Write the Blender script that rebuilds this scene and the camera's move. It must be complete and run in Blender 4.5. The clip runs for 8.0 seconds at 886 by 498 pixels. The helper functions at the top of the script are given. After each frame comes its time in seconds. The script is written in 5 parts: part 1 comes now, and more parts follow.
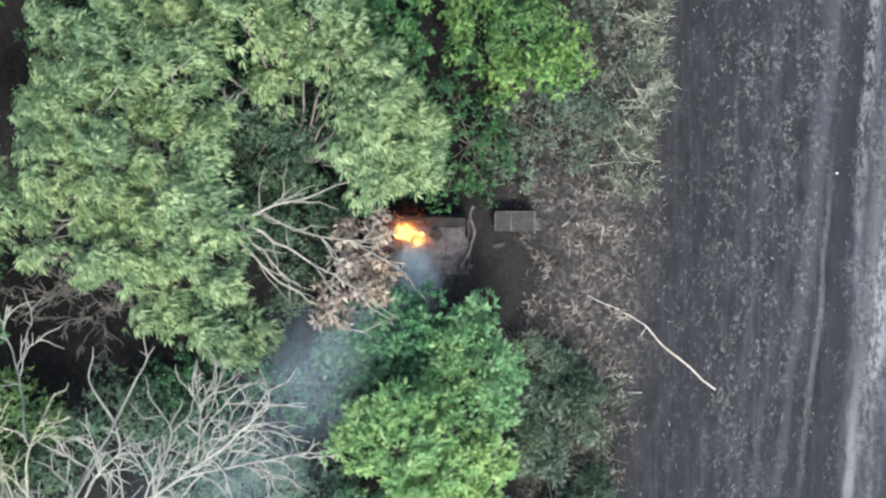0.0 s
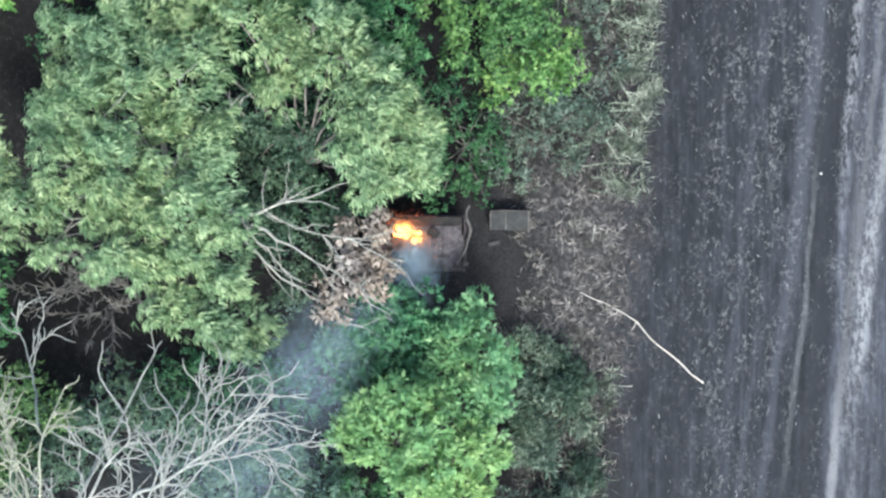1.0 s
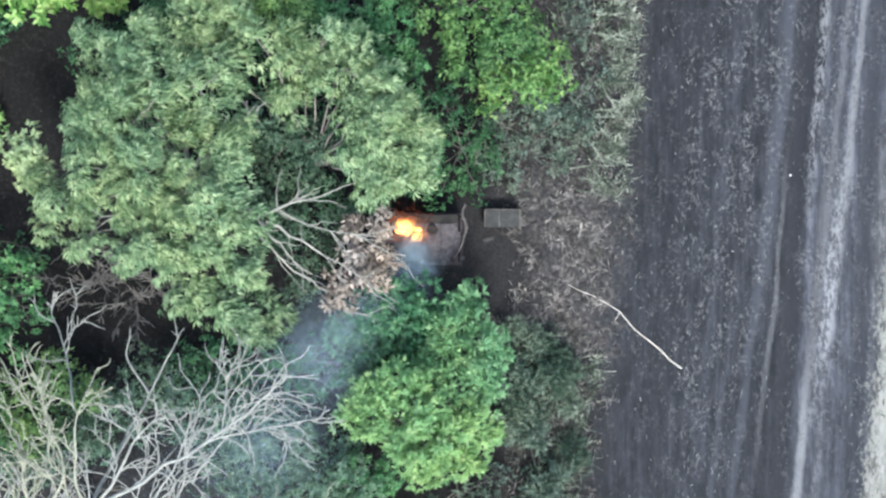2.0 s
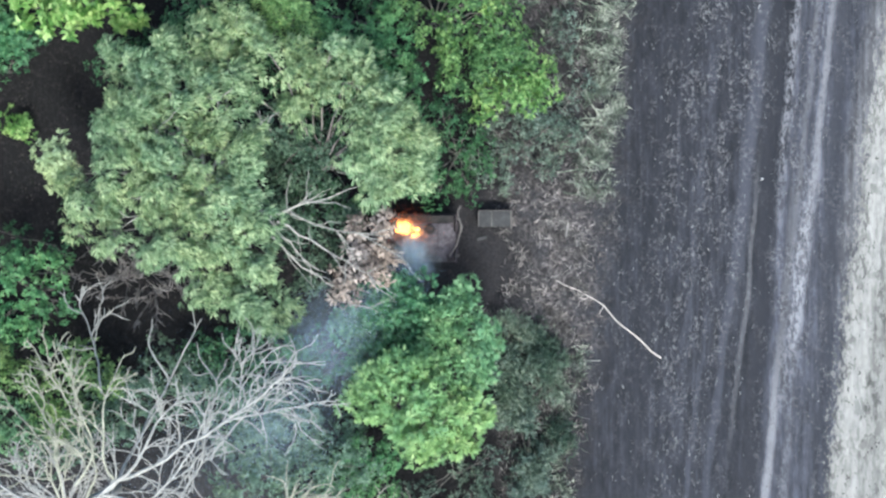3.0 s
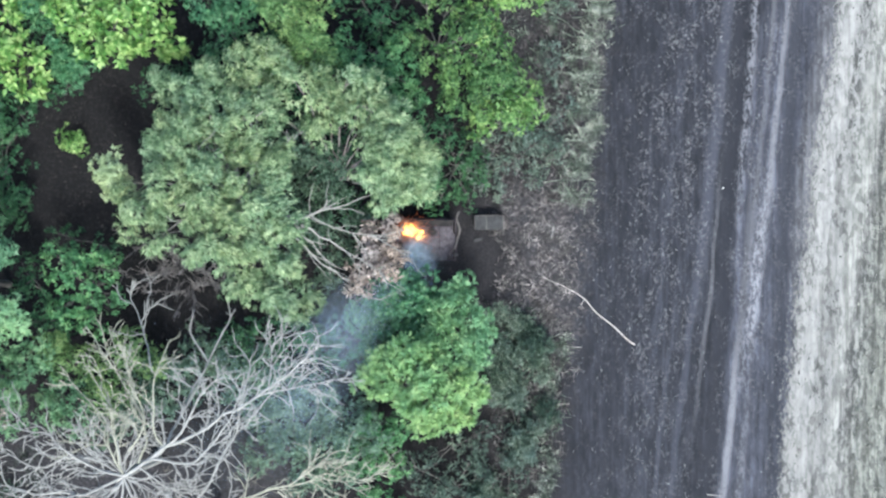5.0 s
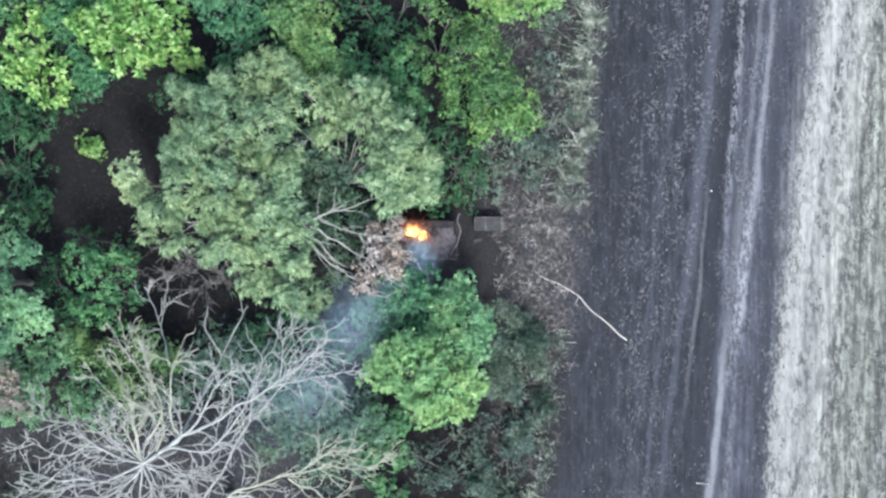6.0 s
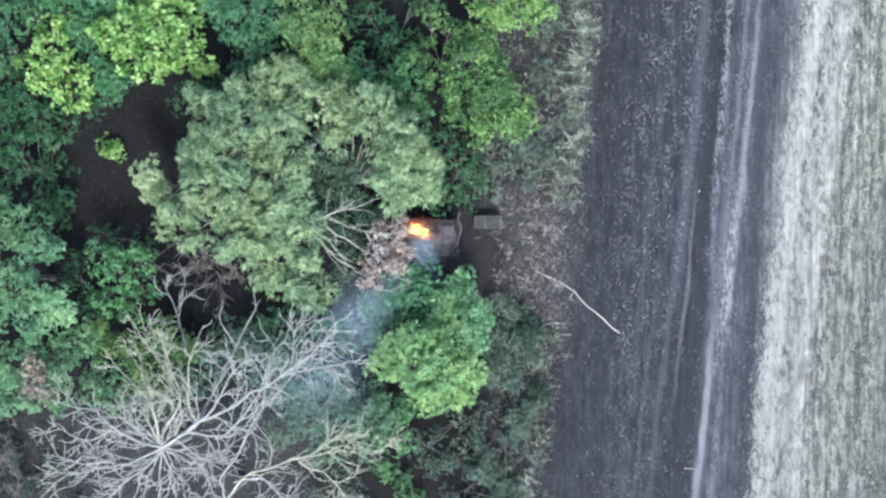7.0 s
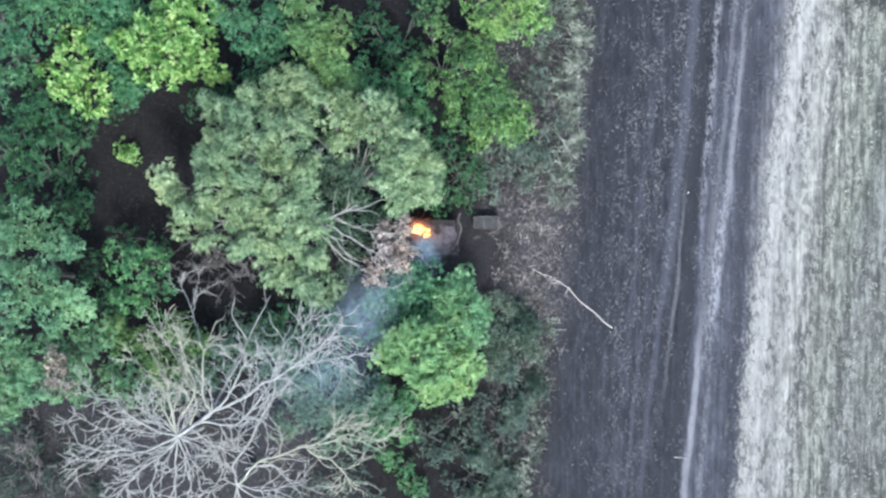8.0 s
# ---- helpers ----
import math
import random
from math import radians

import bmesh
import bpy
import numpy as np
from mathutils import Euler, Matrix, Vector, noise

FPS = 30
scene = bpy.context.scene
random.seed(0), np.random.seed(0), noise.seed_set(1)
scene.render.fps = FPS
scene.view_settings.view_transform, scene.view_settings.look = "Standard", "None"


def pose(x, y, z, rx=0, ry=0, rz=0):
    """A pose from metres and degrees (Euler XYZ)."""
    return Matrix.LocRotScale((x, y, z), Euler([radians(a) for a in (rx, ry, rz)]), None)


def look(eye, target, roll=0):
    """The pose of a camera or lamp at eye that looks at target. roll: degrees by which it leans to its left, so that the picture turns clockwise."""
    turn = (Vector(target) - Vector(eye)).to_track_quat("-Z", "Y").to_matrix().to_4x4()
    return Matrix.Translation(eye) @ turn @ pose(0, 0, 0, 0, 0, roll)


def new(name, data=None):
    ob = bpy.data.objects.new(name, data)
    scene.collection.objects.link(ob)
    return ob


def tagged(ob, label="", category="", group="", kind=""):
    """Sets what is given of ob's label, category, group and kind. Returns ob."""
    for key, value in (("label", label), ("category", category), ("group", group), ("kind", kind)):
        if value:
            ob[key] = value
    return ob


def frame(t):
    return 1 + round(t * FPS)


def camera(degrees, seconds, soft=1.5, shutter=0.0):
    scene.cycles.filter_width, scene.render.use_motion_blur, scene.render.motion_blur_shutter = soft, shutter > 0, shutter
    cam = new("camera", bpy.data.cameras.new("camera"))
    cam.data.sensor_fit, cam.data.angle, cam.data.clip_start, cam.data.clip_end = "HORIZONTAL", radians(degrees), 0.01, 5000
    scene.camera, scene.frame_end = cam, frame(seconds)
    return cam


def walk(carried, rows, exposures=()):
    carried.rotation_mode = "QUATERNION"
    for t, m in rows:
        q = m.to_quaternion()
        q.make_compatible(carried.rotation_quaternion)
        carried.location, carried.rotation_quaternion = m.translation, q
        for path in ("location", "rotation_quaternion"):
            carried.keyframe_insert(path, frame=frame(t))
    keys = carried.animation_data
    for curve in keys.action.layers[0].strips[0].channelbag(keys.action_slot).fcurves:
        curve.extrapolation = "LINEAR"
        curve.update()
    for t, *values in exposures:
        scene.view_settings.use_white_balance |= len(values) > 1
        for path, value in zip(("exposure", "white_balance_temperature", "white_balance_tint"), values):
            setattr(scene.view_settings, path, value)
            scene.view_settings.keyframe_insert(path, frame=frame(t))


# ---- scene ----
cam = camera(45.0, 8.0, soft=2.5)
# height of the first eye over the ground, climb of the drone, sideways scale of the drift
EYE, CLIMB, DRIFT = 54.4, 32.6, 23.4
# seconds, drift right, climb, drift up the picture, yaw, pitch, roll
ROWS = [
    (0.0, 0.0000, -0.0000, 0.0000, 0.000, 0.000, -0.000),
    (0.5, 0.0014, 0.0120, -0.0012, -0.014, -0.014, -0.010),
    (1.0, 0.0049, 0.0556, -0.0047, -0.043, 0.007, -0.010),
    (1.5, 0.0075, 0.1251, -0.0104, -0.007, -0.014, -0.020),
    (3.0, 0.0171, 0.3444, -0.0190, -0.050, -0.014, -0.070),
    (3.5, 0.0194, 0.4175, -0.0218, -0.036, 0.007, -0.080),
    (4.0, 0.0188, 0.4909, -0.0227, -0.022, 0.036, -0.100),
    (4.5, 0.0179, 0.5641, -0.0247, -0.007, 0.072, -0.110),
    (6.0, 0.0154, 0.7440, -0.0317, 0.043, 0.215, -0.090),
    (6.5, 0.0126, 0.8024, -0.0366, 0.065, 0.179, -0.100),
    (7.0, 0.0129, 0.8739, -0.0400, 0.086, 0.179, -0.110),
    (7.5, 0.0149, 0.9313, -0.0369, 0.093, 0.280, -0.100),
    (8.0, 0.0138, 0.9974, -0.0457, 0.143, 0.208, -0.110),
]
walk(cam, [(t, pose(DRIFT * x, DRIFT * z, EYE + CLIMB * y) @ pose(0, 0, 0, 0, yaw, -roll) @ pose(0, 0, 0, pitch)) for t, x, y, z, yaw, pitch, roll in ROWS],
     exposures=[(0.0, 1.7, 6600, 1.0), (0.4, 1.85, 6120, -2.5), (1.5, 1.84, 6120, -1.5), (3.0, 1.81, 6030, 1.0), (4.5, 1.81, 5970, 2.0), (8.0, 1.82, 5780, 3.6)])
# end of camera

# ---------------------------------------------------------------- light
SUN_EL, SUN_AZ = 54.0, 165.0
world = bpy.data.worlds.new("overcast_sky")
scene.world = world
world.use_nodes = True
wn = world.node_tree
sky = wn.nodes.new("ShaderNodeTexSky")
sky.sky_type = "NISHITA"
sky.sun_disc = False
sky.sun_elevation, sky.sun_rotation = radians(SUN_EL), radians(SUN_AZ)
sky.dust_density = 4.0
wn.nodes["Background"].inputs["Strength"].default_value = 0.105
wn.links.new(sky.outputs["Color"], wn.nodes["Background"].inputs["Color"])
sun = new("sun", bpy.data.lights.new("sun", "SUN"))
sun.data.energy, sun.data.angle, sun.data.color = 1.5, radians(10), (1.0, 0.97, 0.93)
az = radians(SUN_AZ)
sun.matrix_world = look((0, 0, 60), (-math.sin(az) * 40, -math.cos(az) * 40, 60 - 40 * math.tan(radians(SUN_EL))))


# ---------------------------------------------------------------- materials
def shader(name, rough=0.8, metal=0.0):
    m = bpy.data.materials.new(name)
    m.use_nodes = True
    nt = m.node_tree
    b = nt.nodes["Principled BSDF"]
    b.inputs["Roughness"].default_value = rough
    b.inputs["Metallic"].default_value = metal
    b.inputs["Specular IOR Level"].default_value = 0.3
    return m, nt, b


def plug(nt, socket, value):
    if isinstance(value, bpy.types.NodeSocket):
        nt.links.new(value, socket)
    elif isinstance(value, tuple) and len(value) == 3 and socket.type == "RGBA":
        socket.default_value = (*value, 1)
    else:
        socket.default_value = value


def n_noise(nt, vec, scale, detail=4.0, rough=0.6):
    n = nt.nodes.new("ShaderNodeTexNoise")
    plug(nt, n.inputs["Vector"], vec)
    n.inputs["Scale"].default_value, n.inputs["Detail"].default_value, n.inputs["Roughness"].default_value = scale, detail, rough
    return n.outputs["Fac"]


def n_ramp(nt, fac, stops):
    r = nt.nodes.new("ShaderNodeValToRGB")
    plug(nt, r.inputs["Fac"], fac)
    el = r.color_ramp.elements
    while len(el) < len(stops):
        el.new(0.5)
    for e, (p, c) in zip(el, stops):
        e.position = p
        e.color = (*c, 1) if isinstance(c, tuple) else (c, c, c, 1)
    return r.outputs["Color"]


def n_mix(nt, fac, a, b, blend="MIX"):
    x = nt.nodes.new("ShaderNodeMix")
    x.data_type, x.blend_type = "RGBA", blend
    plug(nt, x.inputs[0], fac)
    plug(nt, x.inputs[6], a)
    plug(nt, x.inputs[7], b)
    return x.outputs[2]


def n_math(nt, op, a, b=0.0):
    x = nt.nodes.new("ShaderNodeMath")
    x.operation = op
    plug(nt, x.inputs[0], a)
    plug(nt, x.inputs[1], b)
    return x.outputs[0]


def n_place(nt):
    return nt.nodes.new("ShaderNodeNewGeometry").outputs["Position"]


def n_scaled(nt, vec, sx, sy, sz=1.0, turn=0.0):
    x = nt.nodes.new("ShaderNodeMapping")
    plug(nt, x.inputs["Vector"], vec)
    x.inputs["Scale"].default_value = (sx, sy, sz)
    x.inputs["Rotation"].default_value = (0, 0, turn)
    return x.outputs["Vector"]


def n_bump(nt, b, height, strength, dist):
    x = nt.nodes.new("ShaderNodeBump")
    x.inputs["Strength"].default_value, x.inputs["Distance"].default_value = strength, dist
    plug(nt, x.inputs["Height"], height)
    nt.links.new(x.outputs["Normal"], b.inputs["Normal"])


def leaf_mat(name, dark, mid, light, glow=0.35, single=0.35):
    """Leaves: the tint varies from leaf to leaf and from bough to bough; some light comes through."""
    m, nt, b = shader(name, 0.55)
    geo = nt.nodes.new("ShaderNodeNewGeometry")
    island = geo.outputs["Random Per Island"]
    patch = n_noise(nt, geo.outputs["Position"], 1.2, 4.0)
    both = n_math(nt, "ADD", n_math(nt, "MULTIPLY", island, single), n_math(nt, "MULTIPLY", patch, 1.025 - single / 2))
    col = n_ramp(nt, both, [(0.3, dark), (0.55, mid), (0.85, light)])
    hue = n_ramp(nt, n_noise(nt, geo.outputs["Position"], 0.28, 3.0), [(0.38, (0.9, 0.98, 1.05)), (0.62, (1.06, 1.03, 0.95))])
    col = n_mix(nt, 1.0, col, hue, "MULTIPLY")
    plug(nt, b.inputs["Base Color"], col)
    tr = nt.nodes.new("ShaderNodeBsdfTranslucent")
    plug(nt, tr.inputs["Color"], n_mix(nt, 0.5, col, light))
    mix = nt.nodes.new("ShaderNodeMixShader")
    mix.inputs[0].default_value = glow
    nt.links.new(b.outputs[0], mix.inputs[1])
    nt.links.new(tr.outputs[0], mix.inputs[2])
    nt.links.new(mix.outputs[0], nt.nodes["Material Output"].inputs["Surface"])
    return m


def bark_mat(name, dark, light):
    m, nt, b = shader(name, 0.9)
    p = n_place(nt)
    grain = n_noise(nt, n_scaled(nt, p, 1, 1, 0.3), 14.0, 6.0, 0.7)
    lichen = n_noise(nt, p, 1.3, 3.0)
    fac = n_math(nt, "ADD", n_math(nt, "MULTIPLY", grain, 0.7), n_math(nt, "MULTIPLY", lichen, 0.4))
    plug(nt, b.inputs["Base Color"], n_ramp(nt, fac, [(0.35, dark), (0.75, light)]))
    n_bump(nt, b, grain, 0.6, 0.02)
    return m


def blade_mat(name, stops, rough=0.8):
    """Grass, straw and flakes: one tint each, out of a range."""
    m, nt, b = shader(name, rough)
    geo = nt.nodes.new("ShaderNodeNewGeometry")
    patch = n_noise(nt, geo.outputs["Position"], 1.3, 4.0)
    fac = n_math(nt, "ADD", n_math(nt, "MULTIPLY", geo.outputs["Random Per Island"], 0.5), n_math(nt, "MULTIPLY", n_math(nt, "SUBTRACT", patch, 0.35), 1.7))
    plug(nt, b.inputs["Base Color"], n_ramp(nt, fac, stops))
    return m


def metal_mat(name, dark, mid, light, metal=0.3, rough=0.75, scale=3.0):
    m, nt, b = shader(name, rough, metal)
    p = n_place(nt)
    big = n_noise(nt, p, scale, 5.0, 0.65)
    fine = n_noise(nt, p, scale * 9, 4.0, 0.7)
    fac = n_math(nt, "ADD", n_math(nt, "MULTIPLY", big, 0.7), n_math(nt, "MULTIPLY", fine, 0.35))
    plug(nt, b.inputs["Base Color"], n_ramp(nt, fac, [(0.32, dark), (0.52, mid), (0.75, light)]))
    plug(nt, b.inputs["Roughness"], n_math(nt, "ADD", n_math(nt, "MULTIPLY", fine, 0.3), rough - 0.15))
    n_bump(nt, b, fine, 0.4, 0.01)
    return m


def ground_mat():
    """Litter under the trees, a strip of burnt grass, a charred field with wheel tracks, a pale ash lane and stubble."""
    m, nt, b = shader("ground_soil", 0.95)
    p = n_place(nt)
    sep = nt.nodes.new("ShaderNodeSeparateXYZ")
    nt.links.new(p, sep.inputs[0])
    u = n_math(nt, "SUBTRACT", sep.outputs["X"], n_math(nt, "MULTIPLY", sep.outputs["Y"], 0.101))
    f = lambda d: (d - 8.0) / 28.0
    S = lambda c: (c * (0.88 if c < 0.06 else 0.98), c * (0.92 if c < 0.06 else 0.98), c * (1.17 if c < 0.06 else 1.07))
    G = lambda c: (c * 1.08, c * 1.055, c * 1.0)
    across = lambda d: n_math(nt, "DIVIDE", n_math(nt, "SUBTRACT", d, 8.0), 28.0)
    X, Y = sep.outputs["X"], sep.outputs["Y"]
    Y2 = n_math(nt, "MULTIPLY", Y, Y)
    fine = n_noise(nt, n_scaled(nt, p, 1.0, 0.5), 4.2, 4.0, 0.7)
    grit = n_noise(nt, n_scaled(nt, p, 1.0, 0.75), 4.4, 5.0, 0.74)
    soft = n_noise(nt, n_scaled(nt, p, 1.0, 0.3), 1.5, 5.0, 0.7)
    sway = n_math(nt, "ADD", n_math(nt, "MULTIPLY", n_math(nt, "SUBTRACT", n_noise(nt, n_scaled(nt, p, 0.25, 0.13), 1.0, 2.0, 0.5), 0.5), 0.7), n_math(nt, "MULTIPLY", n_math(nt, "SUBTRACT", fine, 0.5), 0.3))
    XS = n_math(nt, "ADD", X, sway)

    def from_line(a, b, c=0.0):
        """Distance from a line that runs nearly along y."""
        run = n_math(nt, "ADD", n_math(nt, "MULTIPLY", Y, b), n_math(nt, "MULTIPLY", Y2, c))
        return n_math(nt, "SUBTRACT", n_math(nt, "SUBTRACT", XS, run), a)

    def stretch(y0, y1, soft_end=3.0):
        yy = n_math(nt, "ADD", Y, n_math(nt, "MULTIPLY", n_math(nt, "SUBTRACT", soft, 0.5), 6.0))
        e = 80.0
        return n_ramp(nt, n_math(nt, "DIVIDE", n_math(nt, "ADD", yy, 40.0), e), [((y0 + 40 - soft_end) / e, 0.0), ((y0 + 40 + soft_end) / e, 1.0), ((y1 + 40 - soft_end) / e, 1.0), ((y1 + 40 + soft_end) / e, 0.0)])

    def track(col, a, b, half, colour, amount, y0=-60.0, y1=60.0, speckled=0.0, c=0.0, edge=0.5):
        """A wheel track or a line of swept ash, laid over the soil's colour; speckled: how far it breaks into flecks."""
        d = n_math(nt, "ABSOLUTE", from_line(a, b, c))
        m = n_ramp(nt, d, [(max(0.0, half * (1 - edge)), 1.0), (half * (1 + edge), 0.0)])
        if speckled:
            m = n_math(nt, "MULTIPLY", m, n_mix(nt, speckled, (1.0, 1.0, 1.0), n_ramp(nt, n_math(nt, "ADD", n_math(nt, "MULTIPLY", fine, 0.6), n_math(nt, "MULTIPLY", soft, 0.4)), [(0.46, 0.0), (0.55, 1.0)])))
        if y0 > -40 or y1 < 40:
            m = n_math(nt, "MULTIPLY", m, stretch(max(y0, -36.0), min(y1, 36.0)))
        return n_mix(nt, n_math(nt, "MULTIPLY", m, amount), col, colour)

    pe = from_line(25.6, 0.1212, 0.00133)
    lanes = n_ramp(nt, across(n_math(nt, "ADD", pe, 25.6)), [
        (f(9.0), S(0.0195)), (f(12.0), S(0.0179)), (f(15.0), S(0.0229)), (f(18.0), S(0.0238)), (f(19.4), S(0.0187)), (f(20.4), S(0.0225)), (f(20.9), S(0.047)), (f(22.6), S(0.058)), (f(23.6), S(0.04)), (f(24.2), S(0.0425)), (f(25.0), S(0.068)), (f(25.7), S(0.1))])
    low = n_ramp(nt, across(n_math(nt, "ADD", pe, 25.6)), [(f(9.0), S(0.0204)), (f(13.0), S(0.0221)), (f(16.5), S(0.0255)), (f(19.8), S(0.0204)), (f(20.6), S(0.0221)), (f(21.4), S(0.052)), (f(23.4), S(0.048)), (f(24.6), S(0.04)), (f(25.6), S(0.048))])
    field = n_mix(nt, stretch(-2.0, 36.0, 4.0), low, lanes)
    tall = n_noise(nt, n_scaled(nt, p, 3.6, 0.14, 1, 0.1), 1.0, 4.0, 0.65)
    field = n_mix(nt, 1.0, field, n_ramp(nt, tall, [(0.36, 0.76), (0.5, 0.97), (0.64, 1.3)]), "MULTIPLY")
    field = n_mix(nt, 1.0, field, n_ramp(nt, soft, [(0.38, 0.66), (0.5, 1.0), (0.62, 1.4)]), "MULTIPLY")
    # wheel tracks, west to east
    field = track(field, 13.4, 0.1, 0.45, S(0.018), 0.6, -60, 60, 0.3)
    field = track(field, 15.9, 0.105, 0.3, S(0.05), 0.5, -20, 14, 0.8)
    field = track(field, 18.6, 0.112, 0.42, S(0.057), 0.8, -3, 60)
    field = track(field, 18.45, 0.12, 0.22, S(0.055), 0.8, -22, 0, 0.3)
    field = track(field, 19.4, 0.107, 0.14, S(0.085), 0.85, -11, 4, 0.4)
    field = track(field, 17.2, 0.115, 0.16, S(0.055), 0.7, -24, -4, 0.5)
    # dark rut, with the shadow of its wall painted into the soil colour
    field = track(field, 20.25, 0.06, 0.5, S(0.02), 0.9, -60, 60, 0.0)
    field = track(field, 20.98, 0.083, 0.26, S(0.16), 0.85, 3, 60, 1.0)
    field = track(field, 21.55, 0.095, 0.1, S(0.03), 0.8, 2, 22)
    field = track(field, 22.0, 0.1, 0.14, S(0.1), 0.75, -3, 60, 0.2)
    field = track(field, 22.3, 0.105, 0.08, S(0.034), 0.8, 0, 60)
    field = track(field, 22.75, 0.112, 0.2, S(0.15), 0.85, 2, 60, 0.25)
    field = track(field, 22.65, 0.118, 0.42, S(0.22), 0.9, -8, 4, 0.8)
    field = track(field, 21.8, 0.1, 0.24, S(0.17), 0.9, -26, -7, 0.2)
    field = track(field, 21.75, 0.085, 0.2, S(0.08), 0.8, -7, 3, 0.3)
    field = track(field, 22.75, 0.09, 0.24, S(0.12), 0.8, -24, -11, 0.8)
    field = track(field, 24.3, 0.045, 0.42, S(0.03), 0.85, -12, 60, 0.0)
    field = track(field, 24.0, 0.04, 0.16, S(0.022), 0.8, -26, -11, 0.3)
    # straw flecks and pits between the tracks
    gather = n_ramp(nt, n_noise(nt, n_scaled(nt, p, 1.0, 0.45), 1.0, 5.0, 0.7), [(0.46, 0.03), (0.6, 1.0)])
    bands = n_ramp(nt, across(n_math(nt, "ADD", pe, 25.6)), [(f(9.5), 0.7), (f(11), 0.25), (f(13), 0.3), (f(14.5), 0.9), (f(17.5), 0.9), (f(19.2), 0.45), (f(19.8), 0.12), (f(20.5), 0.12), (f(21.0), 0.8), (f(23.2), 0.7), (f(24), 0.2), (f(25), 0.8), (f(25.6), 0.0)])
    mask = n_math(nt, "MULTIPLY", n_math(nt, "MULTIPLY", gather, bands), n_mix(nt, stretch(-9.0, 36.0, 4.0), (0.45, 0.45, 0.45), (1.0, 1.0, 1.0)))
    field = n_mix(nt, n_math(nt, "MULTIPLY", n_ramp(nt, grit, [(0.4, 0.85), (0.47, 0.0)]), mask), field, (0.01, 0.01, 0.013))
    field = n_mix(nt, n_math(nt, "MULTIPLY", n_ramp(nt, grit, [(0.53, 0.0), (0.58, 0.95)]), mask), field, (0.14, 0.137, 0.142))
    field = n_mix(nt, n_math(nt, "MULTIPLY", n_ramp(nt, n_noise(nt, n_scaled(nt, p, 1.0, 0.7), 2.3, 7.0, 0.78), [(0.53, 0.0), (0.6, 0.8)]), mask), field, (0.085, 0.084, 0.092))
    # the pale lane and the stubble
    uw = n_math(nt, "ADD", n_math(nt, "ADD", pe, 26.0), n_math(nt, "ADD", n_math(nt, "MULTIPLY", n_math(nt, "SUBTRACT", soft, 0.5), 0.9), n_math(nt, "MULTIPLY", n_math(nt, "SUBTRACT", fine, 0.5), 0.8)))
    pale_n = n_ramp(nt, across(uw), [
        (f(26.0), G(0.164)), (f(26.7), G(0.218)), (f(27.6), G(0.234)), (f(27.95), G(0.156)), (f(28.3), G(0.187)), (f(29.2), (0.212, 0.210, 0.192)), (f(30.1), (0.222, 0.219, 0.199)), (f(30.35), G(0.101)), (f(31.0), (0.149, 0.149, 0.132)),
        (f(32.2), (0.172, 0.174, 0.150)), (f(33.0), (0.120, 0.124, 0.103)), (f(34.0), (0.162, 0.166, 0.140)), (f(34.5), (0.080, 0.086, 0.076)), (f(35.8), (0.120, 0.126, 0.114))])
    pale_s = n_ramp(nt, across(uw), [
        (f(26.0), G(0.133)), (f(26.5), G(0.195)), (f(27.6), G(0.218)), (f(28.2), G(0.156)), (f(28.9), G(0.172)), (f(29.7), (0.216, 0.213, 0.196)), (f(30.2), G(0.133)), (f(31.0), (0.163, 0.163, 0.146)),
        (f(31.8), (0.120, 0.121, 0.105)), (f(32.8), (0.153, 0.155, 0.134)), (f(33.6), (0.101, 0.104, 0.094)), (f(34.6), (0.138, 0.139, 0.130)), (f(35.8), (0.106, 0.108, 0.098))])
    pale = n_mix(nt, stretch(-1.0, 36.0, 5.0), pale_s, pale_n)
    comb = n_noise(nt, n_scaled(nt, p, 3.0, 0.13, 1, 0.115), 1.0, 5.0, 0.66)
    combed = n_ramp(nt, across(uw), [(f(26.3), 0.15), (f(27.5), 0.35), (f(29.4), 0.5), (f(30.4), 1.0)])
    pale = n_mix(nt, combed, pale, n_mix(nt, 1.0, pale, n_ramp(nt, comb, [(0.36, 0.45), (0.46, 0.9), (0.52, 1.12), (0.64, 1.4)]), "MULTIPLY"))
    pale = n_mix(nt, combed, pale, n_mix(nt, 1.0, pale, n_ramp(nt, soft, [(0.4, 0.5), (0.5, 0.98), (0.6, 1.3)]), "MULTIPLY"))
    crack = n_ramp(nt, across(uw), [(f(25.9), 0.9), (f(26.6), 0.85), (f(27.1), 0.5), (f(27.6), 0.45), (f(28.0), 1.0), (f(28.6), 0.75), (f(29.8), 0.6), (f(30.3), 1.0), (f(31.5), 0.85), (f(34), 0.9)])
    crack = n_math(nt, "MULTIPLY", crack, n_ramp(nt, n_noise(nt, n_scaled(nt, p, 0.6, 0.25), 1.0, 3.0, 0.6), [(0.38, 0.25), (0.6, 1.0)]))
    pale = n_mix(nt, n_math(nt, "MULTIPLY", crack, n_ramp(nt, n_noise(nt, n_scaled(nt, p, 1.0, 0.42, 1, 0.11), 2.5, 6.0, 0.74), [(0.465, 0.95), (0.51, 0.0)])), pale, (0.042, 0.043, 0.04))
    pale = n_mix(nt, n_math(nt, "MULTIPLY", combed, n_ramp(nt, grit, [(0.56, 0.0), (0.64, 0.5)])), pale, (0.24, 0.24, 0.22))
